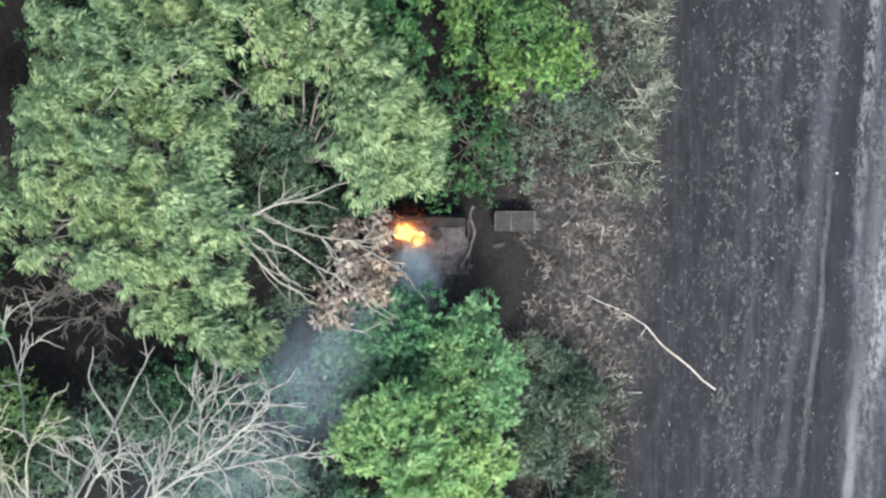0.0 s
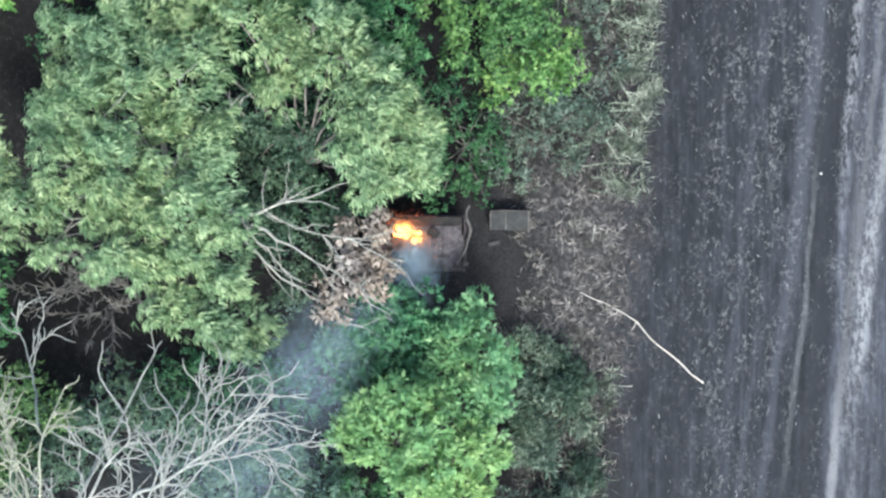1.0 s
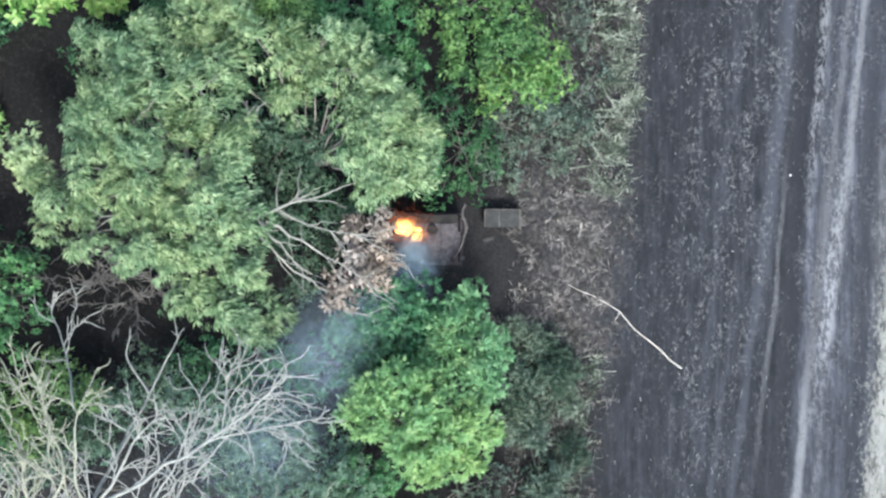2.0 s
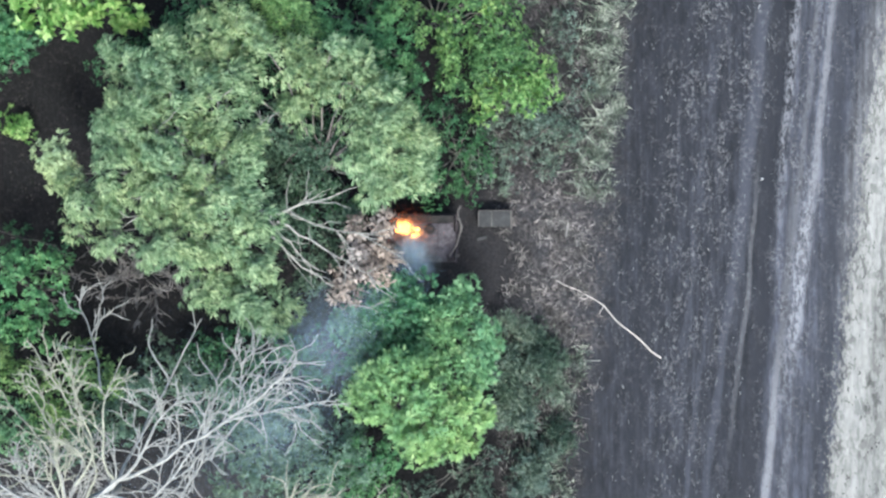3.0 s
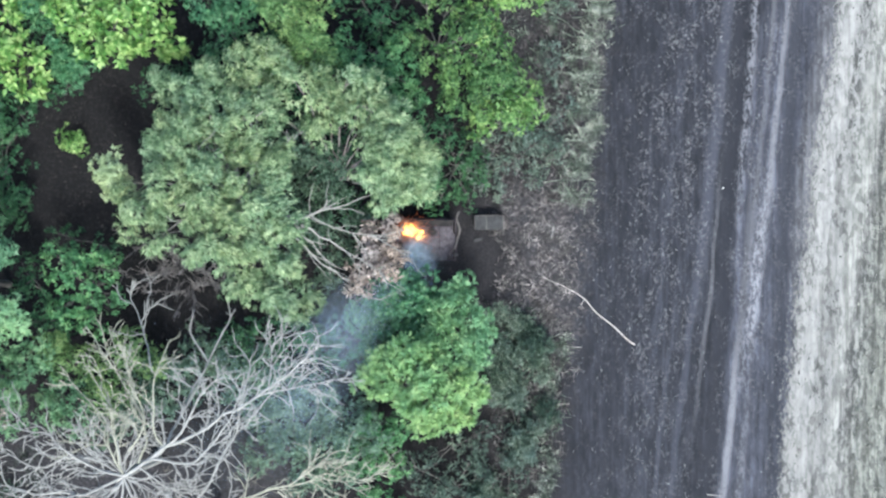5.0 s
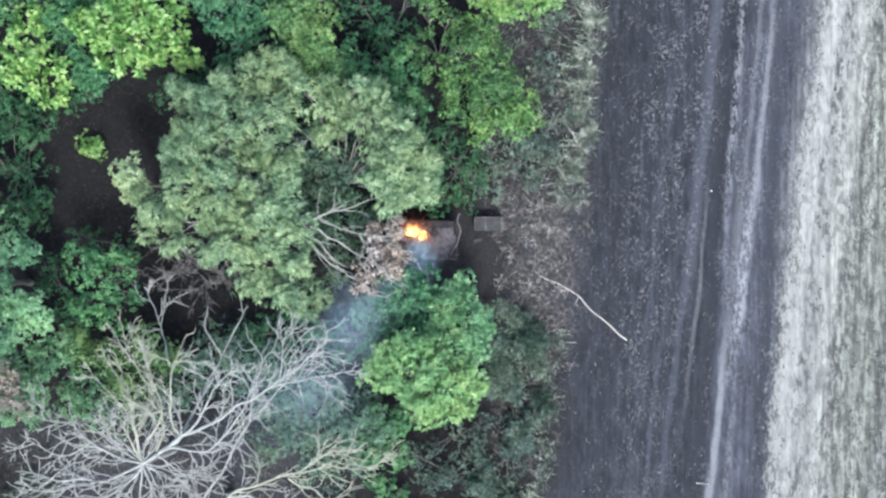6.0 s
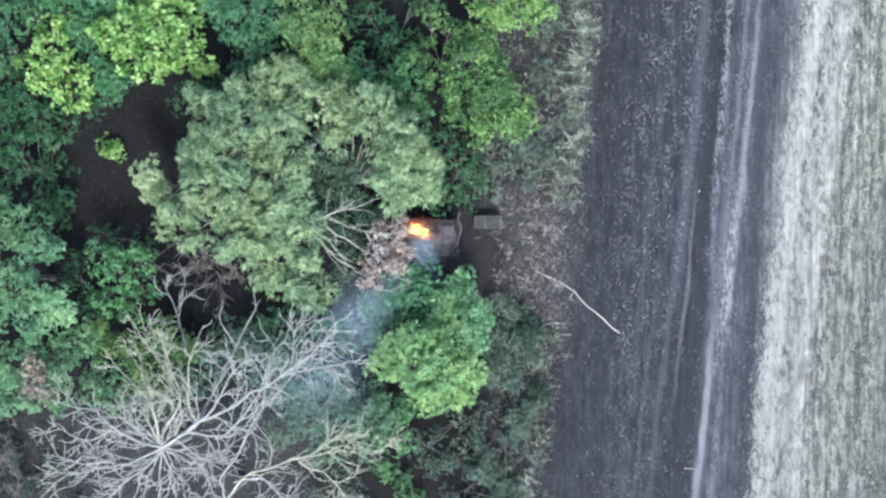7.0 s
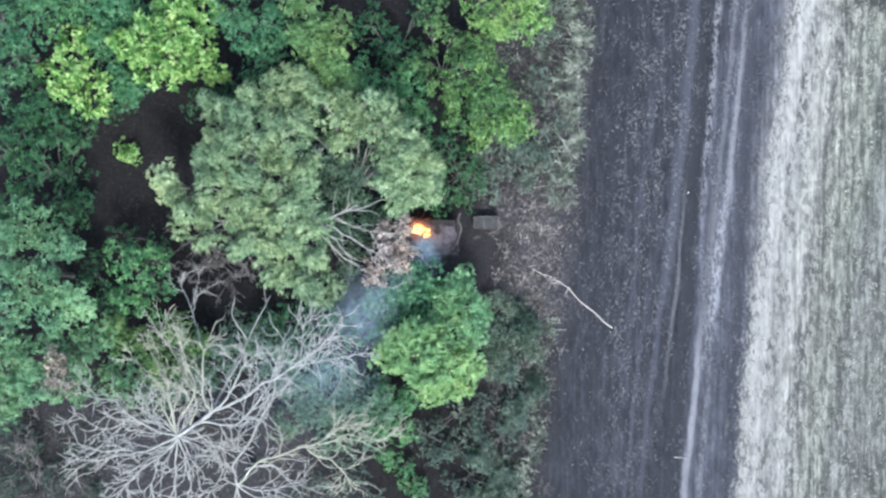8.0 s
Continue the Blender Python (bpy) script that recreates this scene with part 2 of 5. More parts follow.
    ragged = n_math(nt, "ADD", pe, n_math(nt, "ADD", n_math(nt, "MULTIPLY", n_math(nt, "SUBTRACT", grit, 0.5), 3.4), n_math(nt, "MULTIPLY", n_math(nt, "SUBTRACT", soft, 0.5), 2.2)))
    field = n_mix(nt, n_ramp(nt, across(n_math(nt, "ADD", ragged, 26.0)), [(f(25.8), 0.0), (f(26.2), 1.0)]), field, pale)
    corner = nt.nodes.new("ShaderNodeVectorMath")
    corner.operation = "DISTANCE"
    nt.links.new(p, corner.inputs[0])
    corner.inputs[1].default_value = (36.0, 21.5, 0)
    burnt = n_math(nt, "ADD", corner.outputs["Value"], n_math(nt, "MULTIPLY", n_noise(nt, p, 1.2, 5.0, 0.7), 5.0))
    field = n_mix(nt, n_ramp(nt, n_math(nt, "DIVIDE", burnt, 10.0), [(0.5, 0.85), (0.58, 0.0)]), field, (0.02, 0.02, 0.023))
    # dark litter, coloured near black so it also carries shade under the crowns
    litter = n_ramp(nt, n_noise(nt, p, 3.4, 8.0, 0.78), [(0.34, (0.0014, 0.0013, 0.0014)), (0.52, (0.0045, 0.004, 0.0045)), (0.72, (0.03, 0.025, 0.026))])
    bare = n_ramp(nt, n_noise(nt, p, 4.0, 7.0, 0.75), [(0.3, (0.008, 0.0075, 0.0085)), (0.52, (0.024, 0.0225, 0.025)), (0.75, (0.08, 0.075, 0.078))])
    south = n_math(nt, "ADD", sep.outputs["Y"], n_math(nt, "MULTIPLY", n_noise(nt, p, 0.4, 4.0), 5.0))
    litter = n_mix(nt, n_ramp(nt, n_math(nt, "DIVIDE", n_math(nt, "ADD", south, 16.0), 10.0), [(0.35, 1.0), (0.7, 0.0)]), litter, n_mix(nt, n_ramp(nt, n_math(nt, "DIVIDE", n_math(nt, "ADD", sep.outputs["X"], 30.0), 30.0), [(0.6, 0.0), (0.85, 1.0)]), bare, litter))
    dry = n_ramp(nt, n_noise(nt, p, 3.2, 8.0, 0.78), [(0.4, (0.01, 0.0088, 0.0095)), (0.5, (0.046, 0.041, 0.0425)), (0.62, (0.17, 0.152, 0.15))])
    dry = n_mix(nt, n_ramp(nt, n_noise(nt, p, 0.75, 6.0, 0.68), [(0.42, 0.85), (0.54, 0.0)]), dry, n_ramp(nt, n_noise(nt, p, 4.6, 6.0, 0.75), [(0.42, (0.011, 0.011, 0.013)), (0.6, (0.06, 0.058, 0.062))]))
    wide = n_noise(nt, p, 0.35, 5.0, 0.6)
    edge = n_math(nt, "ADD", sep.outputs["X"], n_math(nt, "MULTIPLY", n_math(nt, "SUBTRACT", wide, 0.5), 5.0))
    reach = n_ramp(nt, n_math(nt, "DIVIDE", n_math(nt, "ADD", n_math(nt, "ADD", sep.outputs["Y"], n_math(nt, "MULTIPLY", wide, 4.0)), 12.0), 24.0), [(0.22, 0.2), (0.36, 1.0), (0.64, 1.0), (0.8, 0.4)])
    strip = n_math(nt, "MULTIPLY", reach, n_ramp(nt, n_math(nt, "DIVIDE", n_math(nt, "ADD", edge, 4.0), 12.0), [(0.5, 0.0), (0.72, 1.0)]))
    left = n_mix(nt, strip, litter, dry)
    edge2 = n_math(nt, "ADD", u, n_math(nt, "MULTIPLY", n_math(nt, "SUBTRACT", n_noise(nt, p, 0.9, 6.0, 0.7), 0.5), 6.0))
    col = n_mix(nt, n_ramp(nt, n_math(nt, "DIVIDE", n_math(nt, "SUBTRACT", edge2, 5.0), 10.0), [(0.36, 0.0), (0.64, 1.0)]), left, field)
    dist = nt.nodes.new("ShaderNodeVectorMath")
    dist.operation = "DISTANCE"
    nt.links.new(p, dist.inputs[0])
    dist.inputs[1].default_value = (2.2, -1.2, 0)
    char = n_math(nt, "ADD", dist.outputs["Value"], n_math(nt, "MULTIPLY", n_math(nt, "SUBTRACT", n_noise(nt, p, 0.8, 5.0), 0.5), 3.0))
    col = n_mix(nt, n_ramp(nt, n_math(nt, "DIVIDE", char, 8.0), [(0.32, 0.96), (0.62, 0.0)]), col, n_ramp(nt, n_noise(nt, p, 6.0, 6.0, 0.75), [(0.35, (0.0052, 0.0052, 0.0062)), (0.65, (0.026, 0.0235, 0.0255))]))
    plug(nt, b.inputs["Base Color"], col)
    n_bump(nt, b, n_math(nt, "ADD", fine, n_math(nt, "MULTIPLY", tall, 0.8)), 0.8, 0.08)
    return m


M_GROUND = ground_mat()
M_ASH_LEAF = leaf_mat("silvery_green_leaf", (0.026, 0.058, 0.032), (0.126, 0.209, 0.102), (0.405, 0.487, 0.28), 0.33, 0.4)
M_MAPLE = leaf_mat("fresh_green_leaf", (0.085, 0.19, 0.088), (0.236, 0.392, 0.166), (0.5, 0.62, 0.3), 0.4, 0.14)
M_GREEN = leaf_mat("cool_green_leaf", (0.064, 0.155, 0.078), (0.172, 0.33, 0.162), (0.4, 0.545, 0.3), 0.4, 0.18)
M_BRIGHT = leaf_mat("yellow_green_leaf", (0.015, 0.065, 0.014), (0.105, 0.235, 0.052), (0.44, 0.58, 0.23))
M_TEAL = leaf_mat("blue_green_leaf", (0.018, 0.07, 0.0318), (0.052, 0.155, 0.0714), (0.16, 0.3, 0.1505))
# green leaf darkened in colour for plants in the wood's shade
M_SHADED = leaf_mat("shaded_green_leaf", (0.011, 0.046, 0.0206), (0.032, 0.1, 0.0430), (0.09, 0.19, 0.0860))
M_MID = leaf_mat("mid_green_leaf", (0.02, 0.075, 0.03), (0.07, 0.19, 0.078), (0.2, 0.36, 0.155))
M_SCRUB = leaf_mat("grey_green_leaf", (0.014, 0.033, 0.024), (0.062, 0.1, 0.078), (0.24, 0.295, 0.235), 0.35, 0.5)
M_MIST = leaf_mat("pale_green_leaf", (0.035, 0.105, 0.0499), (0.105, 0.225, 0.1118), (0.26, 0.4, 0.2236))
# leaf greyed and lightened: some smoke haze is put into its colour
M_HAZED = leaf_mat("hazed_green_leaf", (0.026, 0.058, 0.037), (0.08, 0.138, 0.09), (0.215, 0.3, 0.2))
# half-shade of the gap between the ash trees, put into the leaf colour
M_DIM = leaf_mat("half_shaded_leaf", (0.016, 0.042, 0.025), (0.055, 0.098, 0.064), (0.16, 0.225, 0.15))
M_PALE = leaf_mat("mint_green_leaf", (0.1, 0.23, 0.12), (0.2, 0.37, 0.2), (0.36, 0.53, 0.3))
M_OLIVE = leaf_mat("olive_green_leaf", (0.026, 0.068, 0.024), (0.1, 0.195, 0.066), (0.31, 0.43, 0.17))
# two darker versions of the grey-green scrub leaf
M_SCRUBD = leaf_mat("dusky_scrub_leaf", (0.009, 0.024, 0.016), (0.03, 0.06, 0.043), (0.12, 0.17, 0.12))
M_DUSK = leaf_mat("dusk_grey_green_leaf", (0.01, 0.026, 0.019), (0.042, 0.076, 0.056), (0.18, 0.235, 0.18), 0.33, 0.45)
M_EDGE = leaf_mat("wood_edge_leaf", (0.008, 0.032, 0.015), (0.046, 0.112, 0.04), (0.19, 0.32, 0.11), 0.35, 0.42)
M_LIME = leaf_mat("lime_green_leaf", (0.02, 0.07, 0.018), (0.092, 0.2, 0.055), (0.3, 0.43, 0.15), 0.35, 0.4)
M_BROWN = leaf_mat("scorched_brown_leaf", (0.045, 0.036, 0.033), (0.165, 0.13, 0.116), (0.48, 0.4, 0.36), 0.3, 0.5)
M_BARK = bark_mat("grey_bark", (0.05, 0.045, 0.04), (0.2, 0.185, 0.165))
M_LIMB = bark_mat("pale_limb_bark", (0.15, 0.145, 0.135), (0.43, 0.415, 0.385))
M_TWIG = bark_mat("grey_brown_twigs", (0.07, 0.062, 0.06), (0.27, 0.245, 0.23))
M_DEAD = bark_mat("bleached_dead_wood", (0.135, 0.132, 0.125), (0.42, 0.413, 0.386))
M_LICHEN = bark_mat("lichened_dead_wood", (0.15, 0.15, 0.115), (0.45, 0.44, 0.35))
M_STICK = bark_mat("peeled_white_wood", (0.26, 0.23, 0.21), (0.68, 0.63, 0.59))
M_DRY = blade_mat("dry_grass", [(0.2, (0.018, 0.0165, 0.016)), (0.5, (0.07, 0.065, 0.062)), (0.95, (0.33, 0.305, 0.29))])
M_STRAW = blade_mat("pale_straw", [(0.2, (0.05, 0.043, 0.041)), (0.5, (0.13, 0.115, 0.11)), (0.9, (0.36, 0.325, 0.31))])
M_REED = blade_mat("pale_reed", [(0.2, (0.05, 0.062, 0.047)), (0.5, (0.122, 0.145, 0.11)), (0.88, (0.42, 0.44, 0.37))])
M_WEED = blade_mat("grey_green_weed", [(0.2, (0.025, 0.04, 0.027)), (0.5, (0.07, 0.1, 0.07)), (0.92, (0.3, 0.34, 0.26))])
M_BRAMBLE = blade_mat("dim_bramble_stems", [(0.2, (0.01, 0.013, 0.01)), (0.5, (0.03, 0.038, 0.03)), (0.9, (0.13, 0.135, 0.115))])
M_FLAKE = blade_mat("ash_flakes", [(0.2, (0.035, 0.036, 0.04)), (0.6, (0.085, 0.087, 0.093)), (0.95, (0.22, 0.22, 0.22))])
M_CLOD = blade_mat("dark_clods", [(0.2, (0.015, 0.015, 0.016)), (0.8, (0.06, 0.06, 0.055))])
M_STUB = blade_mat("grey_green_stubble", [(0.2, (0.06, 0.068, 0.05)), (0.5, (0.15, 0.155, 0.13)), (0.85, (0.34, 0.34, 0.295))])
M_HULL = metal_mat("burnt_rusty_steel", (0.014, 0.0115, 0.013), (0.052, 0.043, 0.048), (0.13, 0.106, 0.112))
M_ROOF = metal_mat("scorched_purple_grey_plate", (0.026, 0.022, 0.025), (0.07, 0.061, 0.068), (0.145, 0.127, 0.137))
M_TRACK = metal_mat("sooty_track_steel", (0.008, 0.008, 0.009), (0.02, 0.018, 0.018), (0.05, 0.042, 0.038))
M_RIM = metal_mat("ash_covered_steel", (0.05, 0.045, 0.043), (0.11, 0.1, 0.095), (0.22, 0.2, 0.19))
M_BIN = metal_mat("soot_grey_paint", (0.017, 0.017, 0.0175), (0.033, 0.0335, 0.0345), (0.066, 0.065, 0.066), 0.0, 0.7)
M_BIN_SIDE = metal_mat("sooty_olive_paint", (0.02, 0.02, 0.018), (0.045, 0.045, 0.04), (0.09, 0.088, 0.078), 0.0, 0.8)
M_STONE = metal_mat("white_stone", (0.4, 0.4, 0.38), (0.6, 0.6, 0.58), (0.75, 0.75, 0.72), 0.0, 0.8)


def flame_mat(name, stops, strength):
    m, nt, b = shader(name, 1.0)
    em = nt.nodes.new("ShaderNodeEmission")
    plug(nt, em.inputs["Color"], n_ramp(nt, n_noise(nt, n_place(nt), 4.0, 3.0), stops))
    em.inputs["Strength"].default_value = strength
    nt.links.new(em.outputs[0], nt.nodes["Material Output"].inputs["Surface"])
    return m


def smoke_mat():
    m, nt, b = shader("smoke_grey", 1.0)
    plug(nt, b.inputs["Base Color"], (0.34, 0.44, 0.535))
    b.inputs["Specular IOR Level"].default_value = 0.0
    b.inputs["Alpha"].default_value = 0.3
    return m


M_FLAME = flame_mat("flame_core", [(0.35, (1.0, 0.55, 0.12)), (0.65, (1.0, 0.34, 0.05))], 2.8)
M_GLOW = flame_mat("flame_orange", [(0.35, (1.0, 0.42, 0.13)), (0.65, (1.0, 0.27, 0.08))], 1.0)
# weak red emission that stands in for firelight on the smoke
M_HALO = flame_mat("halo_red", [(0.35, (1.0, 0.3, 0.14)), (0.65, (0.8, 0.16, 0.08))], 0.45)
M_SMOKE = smoke_mat()


# ---------------------------------------------------------------- mesh helpers
def mesh_np(name, V, F, mat, smooth=False):
    """A mesh from arrays of corners and of three- or four-sided faces."""
    V, F = np.asarray(V, float), np.asarray(F, int)
    me = bpy.data.meshes.new(name)
    k = F.shape[1]
    me.vertices.add(len(V))
    me.vertices.foreach_set("co", V.ravel())
    me.loops.add(F.size)
    me.loops.foreach_set("vertex_index", F.ravel())
    me.polygons.add(len(F))
    me.polygons.foreach_set("loop_start", np.arange(len(F)) * k)
    me.polygons.foreach_set("loop_total", np.full(len(F), k))
    if smooth:
        me.polygons.foreach_set("use_smooth", np.ones(len(F), bool))
    me.update(calc_edges=True)
    me.materials.append(mat)
    return me


def thing(name, label, category, place=(0, 0, 0), group="", turn=0.0):
    ob = new(name)
    ob.empty_display_size = 0.2
    ob.matrix_basis = pose(*place, 0, 0, turn)
    return tagged(ob, label, category, group)


def part_me(name, me, parent, label="", at=None):
    ob = new(name, me)
    ob.parent = parent
    if at is not None:
        ob.matrix_basis = at
    if label:
        tagged(ob, label)
    return ob


def part(name, bm, mat, parent, label="", smooth=False):
    me = bpy.data.meshes.new(name)
    bm.to_mesh(me)
    bm.free()
    me.materials.append(mat)
    if smooth:
        me.polygons.foreach_set("use_smooth", np.ones(len(me.polygons), bool))
    return part_me(name, me, parent, label)


def stuff(name, V, F, mat, label, category):
    return tagged(new(name, mesh_np(name, V, F, mat)), label, category, kind="stuff")


def unit(v):
    v = np.asarray(v, float)
    return v / np.maximum(np.linalg.norm(v, axis=-1, keepdims=True), 1e-9)


def tube(pts, radii, sides=6):
    """A tapered tube along points."""
    P, R = np.asarray(pts, float), np.asarray(radii, float)
    T = unit(np.gradient(P, axis=0))
    ref = np.array([0.31, 0.2, 0.93]) if abs(T[0][2]) < 0.85 else np.array([1.0, 0.1, 0.0])
    A = unit(np.cross(T, ref))
    B = np.cross(T, A)
    ang = np.linspace(0, 2 * np.pi, sides, endpoint=False)
    V = P[:, None] + R[:, None, None] * (np.cos(ang)[None, :, None] * A[:, None] + np.sin(ang)[None, :, None] * B[:, None])
    n = len(P)
    i = np.arange(n - 1)[:, None] * sides
    j = np.arange(sides)[None]
    k = (j + 1) % sides
    F = np.stack([i + j, i + k, i + sides + k, i + sides + j], -1).reshape(-1, 4)
    return V.reshape(-1, 3), F


def join(pieces):
    V, F, n = [], [], 0
    for v, f in pieces:
        V.append(v)
        F.append(np.asarray(f) + n)
        n += len(v)
    return np.concatenate(V), np.concatenate(F)


def bent(rng, a, b, n=7, wobble=0.12, sag=0.0):
    """Points of a crooked line from a to b."""
    a, b = np.asarray(a, float), np.asarray(b, float)
    s = np.linspace(0, 1, n)[:, None]
    d = np.linalg.norm(b - a)
    off = np.cumsum(rng.normal(0, 1, (n, 3)), 0)
    off = off - s * off[-1] - (1 - s) * off[0]
    P = a + (b - a) * s + off * wobble * d / n
    P[:, 2] += 4 * sag * d * (s * (1 - s))[:, 0]
    return P


def leaves(rng, pos, nrm, out, per, length, width, droop, rise=0.25, comb=0.0):
    """Rosettes of leaves at the ends of shoots: each leaf is a small bent blade. comb: how far the leaves hang outwards together."""
    n = len(pos)
    pos, nrm, out = np.repeat(pos, per, 0), np.repeat(nrm, per, 0), np.repeat(out, per, 0)
    t1 = unit(np.cross(nrm, np.array([0.3, 0.2, 1.0]) + rng.normal(0, 0.2, nrm.shape)))
    t2 = np.cross(nrm, t1)
    a = (np.tile(np.arange(per), n) * 2 * np.pi / per + np.repeat(rng.uniform(0, 6.28, n), per) + rng.normal(0, 0.35, n * per))[:, None]
    el = rng.normal(rise, 0.35, (n * per, 1))
    d = unit(np.cos(el) * (np.cos(a) * t1 + np.sin(a) * t2) + np.sin(el) * nrm + comb * out)
    s = unit(np.cross(nrm + rng.normal(0, 0.35, nrm.shape), d))
    L = length * rng.uniform(0.65, 1.25, (n * per, 1))
    W = width * rng.uniform(0.7, 1.2, (n * per, 1))
    base = pos + d * L * 0.08
    down = np.array([0, 0, 1.0])
    V = np.stack([base, base + d * L * 0.5 + s * W / 2 + down * L * 0.04, base + d * L - down * L * droop, base + d * L * 0.5 - s * W / 2 + down * L * 0.04], 1).reshape(-1, 3)
    return V, np.arange(len(V)).reshape(-1, 4)


def dome(rng, n, low=-0.15):
    v = unit(rng.normal(0, 1, (n * 3, 3)))
    v = v[v[:, 2] > low][:n]
    return v


def crown_shoots(rng, lobes, clumps=5.0, dens=16.0, size=(0.45, 0.95), flat=0.75, fill=8.0):
    """Shoot ends over the lobes of a crown: lobes carry clumps, clumps carry shoots, and thinner shoots fill the inside.
    Gives ends, upward ways, outward ways and the clumps' centres by lobe."""
    P, N, O, C = [], [], [], []
    mid = np.mean([l[:2] for l in lobes], 0)
    for x, y, z, r in lobes:
        k = max(4, int(clumps * r * r))
        d = dome(rng, k)
        c = np.array([x, y, z]) + d * np.array([r, r, r * flat]) * rng.uniform(0.72, 1.16, (len(d), 1))
        C.append(c)
        away = np.array([x - mid[0], y - mid[1], 0]) * 0.35
        for cc, dd in zip(c, d):
            rs = rng.uniform(*size)
            e = dome(rng, max(5, int(dens * rs * rs * 2.2)), -0.3)
            P.append(cc + e * np.array([rs, rs, rs * 0.7]) * rng.uniform(0.75, 1.1, (len(e), 1)))
            N.append(unit(e + 0.5 * dd + np.array([0, 0, 0.45]) + rng.normal(0, 0.25, e.shape)))
            o = unit(dd * np.array([1, 1, 0]) + away + rng.normal(0, 0.3, 3) * np.array([1, 1, 0.2]))
            O.append(np.repeat(o[None], len(e), 0))
        if fill:
            e = dome(rng, max(6, int(fill * r * r * 3.1)), -0.1)
            P.append(np.array([x, y, z - 0.25 * r]) + e * np.array([r, r, r * flat]) * rng.uniform(0.45, 0.95, (len(e), 1)))
            N.append(unit(e + np.array([0, 0, 0.8]) + rng.normal(0, 0.3, e.shape)))
            O.append(unit(e * np.array([1, 1, 0]) + 0.01))
    return np.concatenate(P), np.concatenate(N), np.concatenate(O), C


def tree(name, label, base, fork, lobes, leaf_material, seed, leaf=(6, 0.3, 0.13, 0.15), bark=None, girth=0.22, clumps=5.0, dens=16.0, size=(0.45, 0.95), flat=0.75, category="tree", group="", twigs=0.6, fill=8.0, wind=None):
    """A tapered trunk, a limb to every lobe with its twigs, and a crown of single leaves."""
    rng = np.random.default_rng(seed)
    bark = bark or M_BARK
    root = thing(name, label, category, (base[0], base[1], 0), group)
    o = np.array([base[0], base[1], 0.0])
    P, N, O, C = crown_shoots(rng, lobes, clumps, dens, size, flat, fill)
    if wind:
        O = unit(0.7 * O + np.array(wind))
    top = np.array([base[0] + rng.normal(0, 0.3), base[1] + rng.normal(0, 0.3), fork]) - o
    line = bent(rng, (0, 0, -0.15), top, 7, 0.06)
    part_me("trunk", mesh_np("trunk", *tube(line, np.linspace(girth * 1.25, girth * 0.75, 7), 9), bark, True), root)
    for (x, y, z, r), c in zip(lobes, C):
        end = np.array([x, y, z + 0.1 * r]) - o
        start = line[rng.integers(4, 7)]
        ln = bent(rng, start, end, 8, 0.16, 0.05)
        g = girth * rng.uniform(0.32, 0.5)
        pieces = [tube(ln, np.linspace(g, 0.03, 8), 6)]
        for cc in c[rng.random(len(c)) < twigs]:
            pieces.append(tube(bent(rng, ln[rng.integers(4, 8)], cc - o, 5, 0.2), np.linspace(0.035, 0.012, 5), 4))
        part_me("limb", mesh_np("limb", *join(pieces), bark, True), root)
    V, F = leaves(rng, P, N, O, *leaf)
    part_me("crown", mesh_np("crown", V - o, F, leaf_material), root)
    return root


# ---------------------------------------------------------------- ground
def across(x, y):
    """Distance across the lanes of the field, which run nearly along y."""
    return x - 0.101 * y


def ground_height(X, Y):
    U = across(X, Y)
    h = 0.05 * np.sin(X * 1.7 + np.sin(Y * 0.9)) * np.sin(Y * 1.3 + 0.6 * X)
    W = X - 0.06 * Y + 0.12 * np.sin(Y * 0.35)
    for c, w, d in ((20.25, 0.5, 0.12), (24.3, 0.45, 0.12), (21.9, 0.3, 0.05), (17.4, 0.4, 0.05)):
        h = h - d * np.exp(-((W - c) / w) ** 2) + 0.4 * d * np.exp(-((W - c - 0.8) / 0.25) ** 2)
    h = h - 0.05 * np.exp(-((U - 27.9) / 0.4) ** 2) - 0.06 * np.exp(-((U - 30.2) / 0.4) ** 2)
    furrow = 0.03 * np.sin(U * 5.0 + 1.3 * np.sin(Y * 0.5)) * np.sin(Y * 1.9 + U) * (U > 10.5)
    fade = np.clip((70 - np.hypot(X, Y)) / 30, 0, 1)
    return (h + furrow) * fade


def build_ground():
    far = np.array([60, 90, 150, 300, 700, 1600.0])
    xs = np.concatenate([-far[::-1], np.arange(-44, 44.01, 0.2), far])
    ys = np.concatenate([-far[::-1], np.arange(-30, 30.01, 0.25), far])
    X, Y = np.meshgrid(xs, ys)
    Z = ground_height(X, Y)
    near = (np.abs(X) < 44) & (np.abs(Y) < 30)
    Z = Z + near * np.random.default_rng(3).normal(0, 0.012, Z.shape)
    V = np.stack([X, Y, Z], -1).reshape(-1, 3)
    ny, nx = X.shape
    i = np.arange(ny - 1)[:, None] * nx + np.arange(nx - 1)[None]
    F = np.stack([i, i + 1, i + nx + 1, i + nx], -1).reshape(-1, 4)
    ob = new("ground", mesh_np("ground", V, F, M_GROUND, True))
    tagged(ob, "charred field soil with wheel tracks beside dark leaf litter", "ground", kind="structure")


build_ground()


# ---------------------------------------------------------------- trees
LEAF_ASH = (9, 0.43, 0.08, 0.5, 0.24, 1.1)
LEAF_MAPLE = (6, 0.3, 0.15, 0.2, 0.3, 0.3)
LEAF_BIG = (7, 0.5, 0.27, 0.25)
LEAF_FINE = (6, 0.27, 0.11, 0.2, 0.25, 0.4)

